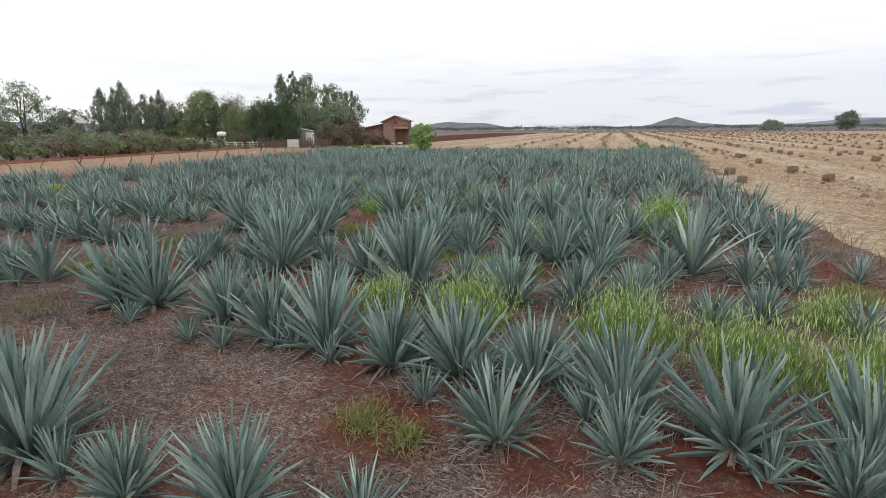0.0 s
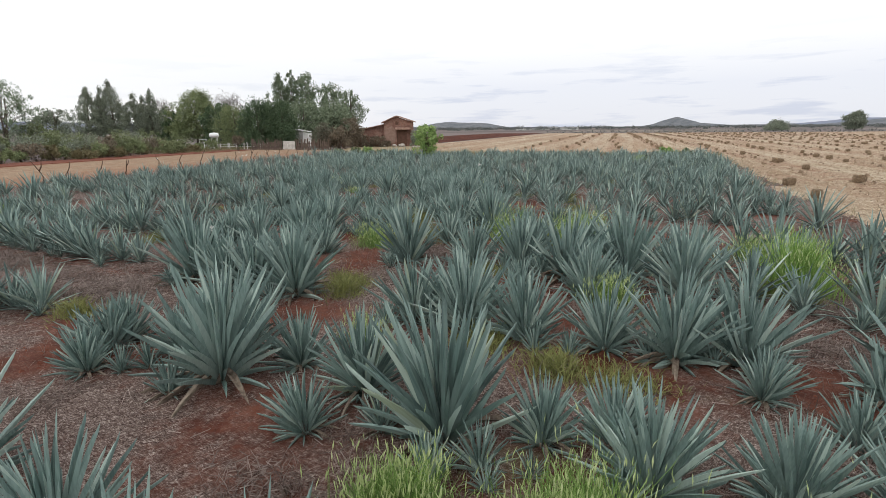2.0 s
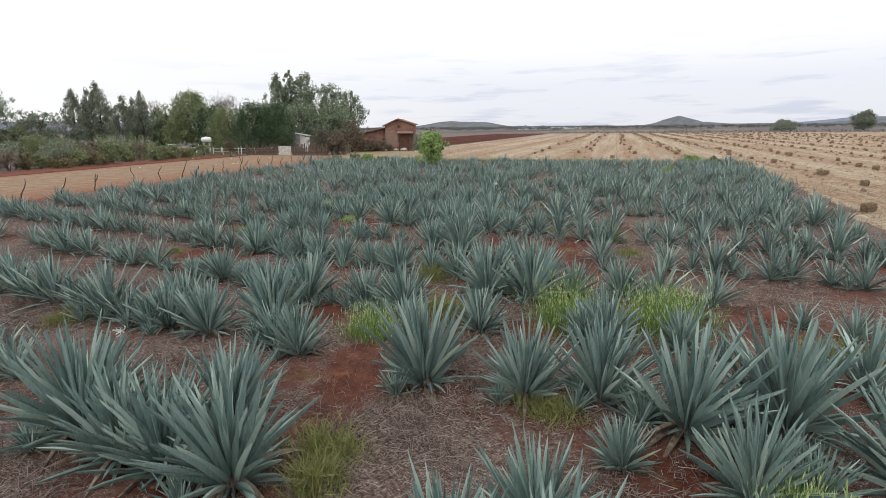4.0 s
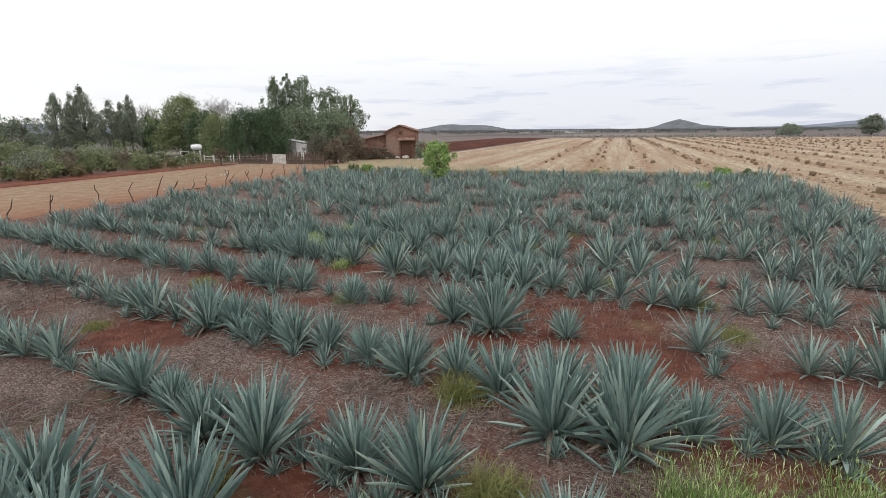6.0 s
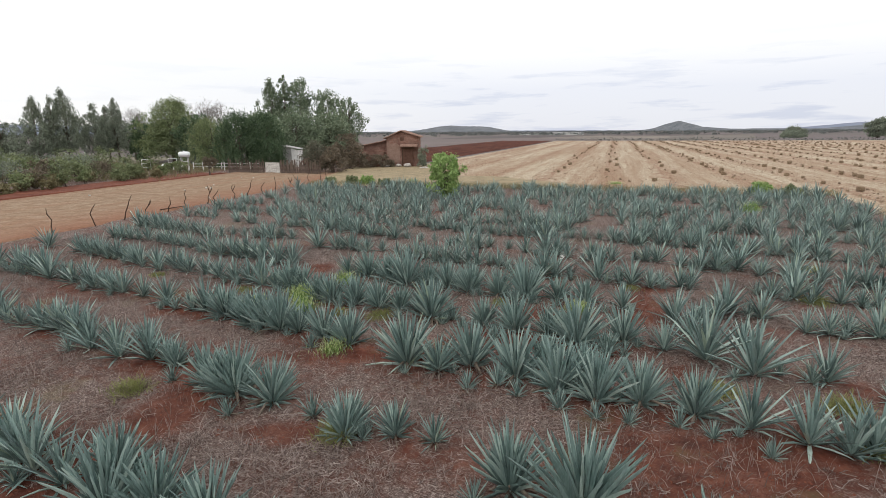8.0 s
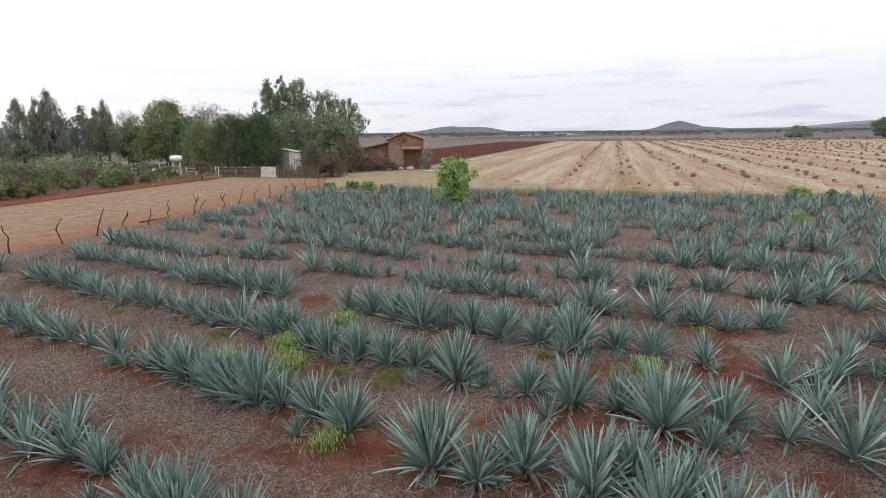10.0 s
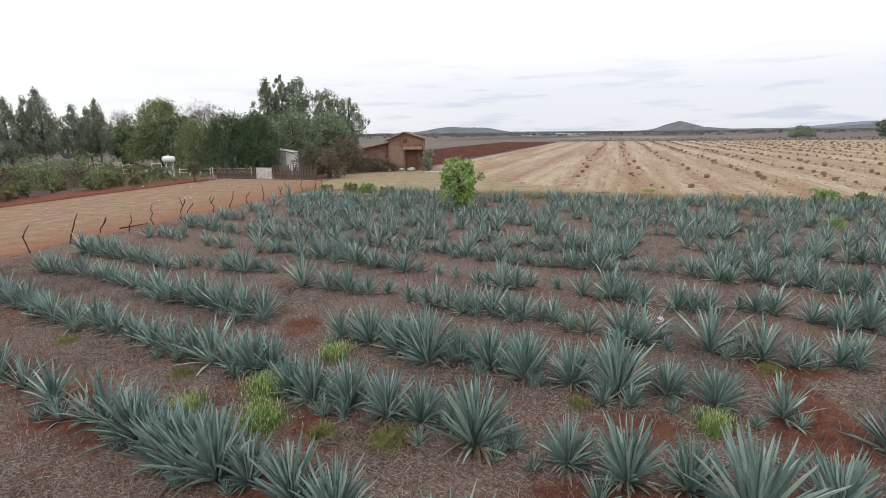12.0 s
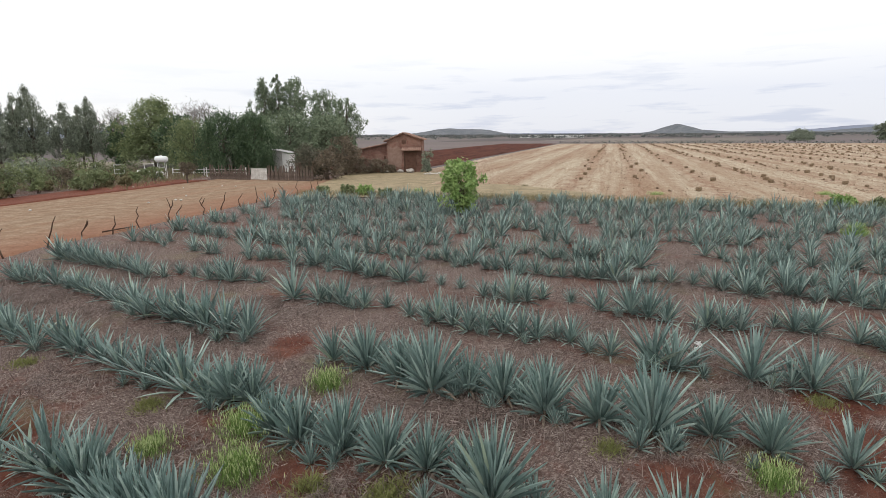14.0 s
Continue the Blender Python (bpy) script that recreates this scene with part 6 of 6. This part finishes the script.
def house():
    root = tagged(new("farmhouse"), "small old red brick farmhouse with clay tile roof", "house")
    y0, d = 102.6, 6.5
    # gabled tall room
    part("gable_wall", mesh("gable_wall", *wall_panel([(-9.3, y0, 0), (-4.6, y0, 0), (-4.6, y0, 4.3), (-7.1, y0, 5.1), (-9.3, y0, 4.15)], 0.3), M["brick"]), root)
    part("side_wall", mesh("side_wall", *wall_panel([(-4.6, y0 + 0.3, 0), (-4.6, y0 + d, 0), (-4.6, y0 + d, 4.3), (-4.6, y0 + 0.3, 4.3)], 0.3), M["brick"]), root)
    part("side_wall", mesh("side_wall", *wall_panel([(-9.3, y0 + d, 0), (-9.3, y0 + 0.3, 0), (-9.3, y0 + 0.3, 4.15), (-9.3, y0 + d, 4.15)], 0.3), M["brick"]), root)
    part("back_wall", mesh("back_wall", *wall_panel([(-4.9, y0 + d, 0), (-9.0, y0 + d, 0), (-9.0, y0 + d, 4.3), (-7.1, y0 + d, 5.05), (-4.9, y0 + d, 4.35)], 0.3), M["brick"]), root)
    part("roof_slope", tiled_roof((-4.2, y0 - 0.35, 4.2), (-4.2, y0 + d + 0.2, 4.2), (-2.9, 0, 0.95), 8, "roof_slope"), root)
    part("roof_slope", tiled_roof((-9.7, y0 + d + 0.2, 4.0), (-9.7, y0 - 0.35, 4.0), (2.6, 0, 1.15), 8, "roof_slope"), root)
    # low wing with a single slope falling away to one side
    part("wing_front_wall", mesh("wing_wall", *wall_panel([(-15.0, y0 + 1.2, 0), (-9.3, y0 + 1.2, 0), (-9.3, y0 + 1.2, 3.75), (-15.0, y0 + 1.2, 2.6)], 0.3), M["brick"]), root)
    part("wing_side_wall", mesh("wing_wall", *wall_panel([(-15.0, y0 + 6.0, 0), (-15.0, y0 + 1.5, 0), (-15.0, y0 + 1.5, 2.6), (-15.0, y0 + 6.0, 2.6)], 0.3), M["brick"]), root)
    part("wing_roof", tiled_roof((-15.4, y0 + 6.1, 2.55), (-15.4, y0 + 0.75, 2.55), (6.1, 0, 1.2), 12, "wing_roof"), root, "clay tiles weathered brown")
    plaster = [(-9.2, y0 - 0.03, 0.9), (-7.5, y0 - 0.03, 0.6), (-7.2, y0 - 0.03, 1.9), (-7.35, y0 - 0.03, 3.0), (-7.9, y0 - 0.03, 3.5), (-8.5, y0 - 0.03, 3.2), (-9.2, y0 - 0.03, 3.6)]
    part("plaster", mesh("house_plaster", *wall_panel(plaster, 0.025), M["plaster"]), root, "patch of old pinkish plaster")
    # solid dark slab stands for the unlit inside of the open doorway
    part("doorway", from_bm("wing_doorway", box_bm((1.0, 0.05, 2.1), (-10.1, y0 + 1.17, 0.0)), M["door"]), root, "dark slab for the shaded open doorway of the wing")
    # porch over the door
    door = part("door", from_bm("door", box_bm((1.5, 0.08, 2.6), (-6.1, y0 - 0.06, 0.0), 0.01), M["door"]), root, "brown wooden double door")
    part("door_frame", from_bm("door_frame", box_bm((0.12, 0.14, 2.75), (-6.95, y0 - 0.07, 0)), M["post"]), door)
    part("lintel", from_bm("lintel", box_bm((1.9, 0.16, 0.16), (-6.1, y0 - 0.09, 2.62)), M["post"]), door)
    part("porch_roof", tiled_roof((-7.3, y0 - 0.9, 2.85), (-4.7, y0 - 0.9, 2.85), (0, 0.88, 0.3), 3, "porch_roof"), root)
    # flat slab in door brown, put there as the window opening's shade
    part("window", from_bm("window", box_bm((0.55, 0.06, 0.5), (-7.0, y0 - 0.035, 3.75)), M["door"]), root, "dark slab for the shade in a small window opening")


house()


def ruin():
    tagged(new("ruined_wall", mesh("ruined_wall", *wall_panel([(-13.6, 101.3, 0), (-9.6, 101.0, 0), (-9.6, 101.0, 2.3), (-10.8, 101.1, 2.45), (-12.0, 101.2, 2.1), (-13.6, 101.3, 2.3)], 0.25), M["brick"])), "crumbling low brick wall in front of the house", "wall")


ruin()


def rock(x, y, r, mat, label, name="rock"):
    bm = bmesh.new()
    bmesh.ops.create_icosphere(bm, subdivisions=2, radius=r)
    for v in bm.verts:
        v.co *= 1 + 0.35 * noise.noise(v.co * 2.2 / r + Vector((x, y, 0)))
        v.co.z *= 0.62
    ob = tagged(new(name, from_bm(name, bm, mat)), label, "rock", "stones by the house")
    ob.location = (x, y, 0.12 + r * 0.3)


rock(-7.4, 101.0, 0.42, M["stone"], "pale grey field stone by the house wall")
rock(-6.1, 100.6, 0.55, M["stone"], "large pale field stone by the house wall")
rock(-9.0, 100.4, 0.35, M["stone"], "grey field stone in the dry grass")
for i in range(6):
    rock(-4.0 + 0.35 * i, 97.0 + 0.3 * (i % 2), 0.16 + 0.05 * (i % 3), M["rubble"], "pale rubble lump on the dry grass", "rubble")
rng_r = random.Random(6)
for i in range(9):
    rock(-33 + rng_r.uniform(0, 14), rng_r.uniform(66, 86), rng_r.uniform(0.05, 0.12), M["rubble"], "small pale stone on the dirt road", "road_stone")

sheet("pasture", [(y, -190.0, -47.0 - (y - 108) * 0.35) for y in np.arange(112.0, 140.0, 4.0)], 0.12, M["pasture"], "pale dry pasture behind the garden trees", "field", 0.05)
# dry grass verge between the road, the house and the stubble
sheet("verge", [(y, fence_x(y) + 1.2 if y < 82 else -14.5, min(9.0, -6.0 + (y - 74) * 0.3) if y > 84 else 13.0 - (y - 73) * 0.75) for y in np.arange(73.0, 101.6, 0.75)], 0.105, M["verge"], "yellowish dry grass verge", "grass", 0.05)


# ---- plank fence, gate and shed ----
def plank_fence():
    root = tagged(new("plank_fence"), "rough grey fence of uneven upright planks", "fence")
    rng = random.Random(12)
    a, b = Vector((-28.6, 92.2, 0)), Vector((-15.8, 88.2, 0))
    n = 84
    meshes = [from_bm("plank", box_bm((0.135, 0.03, h), (0, 0, -0.05), 0.008), M["plank"]) for h in (1.0, 1.25, 1.45, 1.7)]
    for i in range(n):
        p = a.lerp(b, i / (n - 1))
        if -23.4 < p.x < -21.1:
            continue
        part("plank", meshes[rng.randrange(4)], root, "", pose(p.x, p.y + rng.uniform(-0.03, 0.03), 0.05, rng.uniform(-4, 4), rng.uniform(-6, 6), -17))
    for z in (0.4, 1.0):
        for s, e in ((0.0, 0.40), (0.60, 1.0)):
            p, q = a.lerp(b, s), a.lerp(b, e)
            part("rail", mesh("fence_rail", *tube([p + Vector((0, 0.06, z)), q + Vector((0, 0.06, z))], [0.035, 0.035], 6), M["plank"]), root)
    for i in range(7):
        p = a.lerp(b, (0.0, 0.2, 0.39, 0.6, 0.74, 0.88, 1.0)[i])
        part("post", mesh("fence_stake", *tube([p + Vector((0, 0.1, -0.1)), p + Vector((0.03, 0.1, 1.0)), p + Vector((-0.02, 0.1, rng.uniform(1.6, 1.9)))], [0.06, 0.055, 0.045], 7), M["post"], True), root)


plank_fence()


def yard_gate():
    root = tagged(new("yard_gate"), "pale painted board gate in the plank fence", "gate")
    root.matrix_basis = pose(-22.25, 90.15, 0.05, 0, 0, -17)
    for i in range(5):
        part("board", from_bm("gate_board", box_bm((2.1, 0.03, 0.245), (0, 0, 0.1 + i * 0.25), 0.006), M["gate"]), root)
    for x in (-1.0, 1.0):
        part("stile", from_bm("gate_stile", box_bm((0.09, 0.05, 1.4), (x, 0.045, 0.03), 0.006), M["plank"]), root)


yard_gate()


def shed():
    root = tagged(new("shed"), "small shed with grey and white walls and sheet roof", "shed")
    part("front_wall", mesh("shed_wall", *wall_panel([(-25.0, 103.5, 0), (-23.7, 103.5, 0), (-23.7, 103.5, 2.75), (-25.0, 103.5, 3.1)], 0.12), M["sheet"]), root, "dull grey sheet wall")
    part("front_wall", mesh("shed_wall", *wall_panel([(-23.68, 103.5, 0), (-22.7, 103.5, 0), (-22.7, 103.5, 2.45), (-23.68, 103.5, 2.75)], 0.12), M["white"]), root, "white limewashed wall")
    part("side_wall", mesh("shed_wall", *wall_panel([(-22.7, 103.62, 0), (-22.7, 106.0, 0), (-22.7, 106.0, 2.45), (-22.7, 103.62, 2.45)], 0.12), M["white"]), root)
    part("side_wall", mesh("shed_wall", *wall_panel([(-25.0, 106.0, 0), (-25.0, 103.62, 0), (-25.0, 103.62, 3.1), (-25.0, 106.0, 3.1)], 0.12), M["sheet"]), root)
    v = []
    for i in range(29):
        x = -25.2 + 2.7 * i / 28
        z = 3.16 - 0.19 * (x + 25.2) + 0.03 * (i % 2)
        v += [(x, 103.2, z), (x, 106.3, z), (x, 103.2, z - 0.03), (x, 106.3, z - 0.03)]
    f = []
    for i in range(28):
        o = i * 4
        f += [(o, o + 4, o + 5, o + 1), (o + 3, o + 7, o + 6, o + 2), (o, o + 2, o + 6, o + 4), (o + 1, o + 5, o + 7, o + 3)]
    part("roof", mesh("shed_roof", v, f, M["sheet"]), root, "corrugated metal sheet roof")


shed()


def gas_tank():
    root = tagged(new("gas_tank"), "white horizontal tank raised on a steel stand", "tank")
    root.matrix_basis = pose(-35.4, 94.5, 0.62, 0, 0, 8) @ Matrix.Scale(0.75, 4)
    prof = [(-1.0, 0.02), (-0.97, 0.22), (-0.86, 0.40), (-0.66, 0.48), (0.0, 0.49), (0.66, 0.48), (0.86, 0.40), (0.97, 0.22), (1.0, 0.02)]
    part("vessel", mesh("tank_vessel", *tube([(x, 0, 2.25) for x, r in prof], [r for x, r in prof], 16), M["tank"], True), root)
    part("manhole", mesh("tank_manhole", *tube([(0, 0, 2.7), (0, 0, 2.84), (0, 0, 2.86)], [0.17, 0.17, 0.14], 12), M["tank"], True), root)
    for x in (-0.55, 0.55):
        part("saddle", from_bm("tank_saddle", box_bm((0.1, 0.7, 0.12), (x, 0, 1.7)), M["steel"]), root)
        for y in (-0.3, 0.3):
            part("leg", mesh("tank_leg", *tube([(x, y, -0.85), (x, y, 1.72)], [0.045, 0.045], 8), M["white"]), root)
    part("cross_rail", from_bm("tank_rail", box_bm((1.1, 0.06, 0.08), (0, -0.3, 0.95)), M["white"]), root)


gas_tank()


def white_rail_fence():
    root = tagged(new("rail_fence"), "low white painted rail fence round the yard", "fence")
    for i in range(8):
        part("post", from_bm("rail_post", box_bm((0.11, 0.11, 1.0), (-36.5 + i * 1.35, 99.0, 0.0), 0.01), M["white"]), root)
    for z in (0.35, 0.75):
        part("rail", from_bm("white_rail", box_bm((9.5, 0.04, 0.06), (-31.75, 98.92, z), 0.006), M["white"]), root)


white_rail_fence()


def play_frame(x, y, turn):
    root = tagged(new("metal_frame"), "white painted tubular metal frame in the garden", "frame", "white frames in the garden")
    root.matrix_basis = pose(x, y, 0.05, 0, 0, turn)
    for a in (-0.55, 0.55):
        part("upright", mesh("frame_upright", *tube([(a, 0, 0), (a, 0, 1.6)], [0.035, 0.035], 7), M["white"]), root)
    for z in (0.5, 1.0, 1.55):
        part("bar", mesh("frame_bar", *tube([(-0.6, 0, z), (0.6, 0, z)], [0.028, 0.028], 7), M["white"]), root)


for x, y, tn in ((-41.3, 95.6, 10), (-38.7, 97.6, 40)):
    play_frame(x, y, tn)
for x, y, r in ((-39.6, 97.4, 0.42), (-36.9, 96.5, 0.33)):
    root = tagged(new("drum"), "white painted drum lying in the garden", "drum", "drums in the garden")
    root.location = (x, y, r + 0.05)
    part("barrel", mesh("drum_barrel", *tube([(-0.45, 0, 0), (-0.42, 0, 0), (0.42, 0, 0), (0.45, 0, 0)], [r * 0.94, r, r, r * 0.94], 14), M["white"], True), root)
    part("rim", mesh("drum_rim", *tube([(-0.03, 0, 0), (0.03, 0, 0)], [r * 1.04, r * 1.04], 14), M["steel"], True), root)
for i, (x, y, h) in enumerate(((-43.5, 93.0, 1.3), (-37.5, 95.4, 1.5), (-33.6, 95.8, 1.2), (-46.0, 90.0, 1.2), (-31.0, 96.5, 1.4), (-48.5, 93.5, 1.4), (-41.8, 80.2, 1.0))):
    root = tagged(new("garden_post"), "slim white painted post in the garden", "post", "white posts in the garden")
    root.location = (x, y, 0.0)
    part("stake", from_bm("white_stake", box_bm((0.09, 0.09, h * 0.8), (0, 0, 0), 0.012), M["white"]), root)
    part("cap", from_bm("stake_cap", box_bm((0.12, 0.12, 0.05), (0, 0, h * 0.8), 0.01), M["white"]), root)

# far pale greenhouses on the plain
for x, y, w in ((112.0, 700.0, 48.0), (150.0, 706.0, 34.0)):
    root = tagged(new("far_shed"), "long low pale building far off on the plain", "building", "far pale buildings")
    root.location = (x, y, 0.0)
    part("wall", from_bm("far_wall", box_bm((w, 12, 2.0), (0, 0, 0), 0.2), M["white"]), root)
    part("roof", mesh("far_roof", *tri_prism((-w / 2 - 0.5, -6.5, 2.0), (-w / 2 - 0.5, 6.5, 2.0), (-w / 2 - 0.5, 0, 3.0), (w + 1, 0, 0)), M["sheet"]), root)


def torn_scrap(x, y, z, seed):
    """A few curled white ribbons caught on the leaf tips."""
    rng = random.Random(seed)
    root = tagged(new("plastic_scrap"), "small torn white plastic scrap caught on agave leaves", "scrap", "white scraps in the field")
    root.matrix_basis = Matrix.Translation((x, y, z)) @ Matrix.Scale(0.55, 4)
    for k in range(4):
        a, r = rng.uniform(0, 6.28), rng.uniform(0.06, 0.11)
        verts, faces = [], []
        for i in range(9):
            w = a + i * 0.55
            p = Vector((r * math.cos(w) + 0.05 * k - 0.1, r * math.sin(w) * 0.7, 0.02 * i - 0.06 + 0.03 * k))
            side = Vector((0.006, 0.0, 0.022))
            verts += [p - side, p + side, p + side + Vector((0.003, 0.004, 0)), p - side + Vector((0.003, 0.004, 0))]
        for i in range(8):
            for j in range(4):
                q = (j + 1) % 4
                faces.append((i * 4 + j, i * 4 + q, i * 4 + 4 + q, i * 4 + 4 + j))
        faces += [(3, 2, 1, 0), (32, 33, 34, 35)]
        part("ribbon", mesh("scrap_ribbon", verts, faces, M["white"]), root)


torn_scrap(3.75, 40.5, 0.92, 5)
torn_scrap(-3.44, 20.82, 0.85, 6)
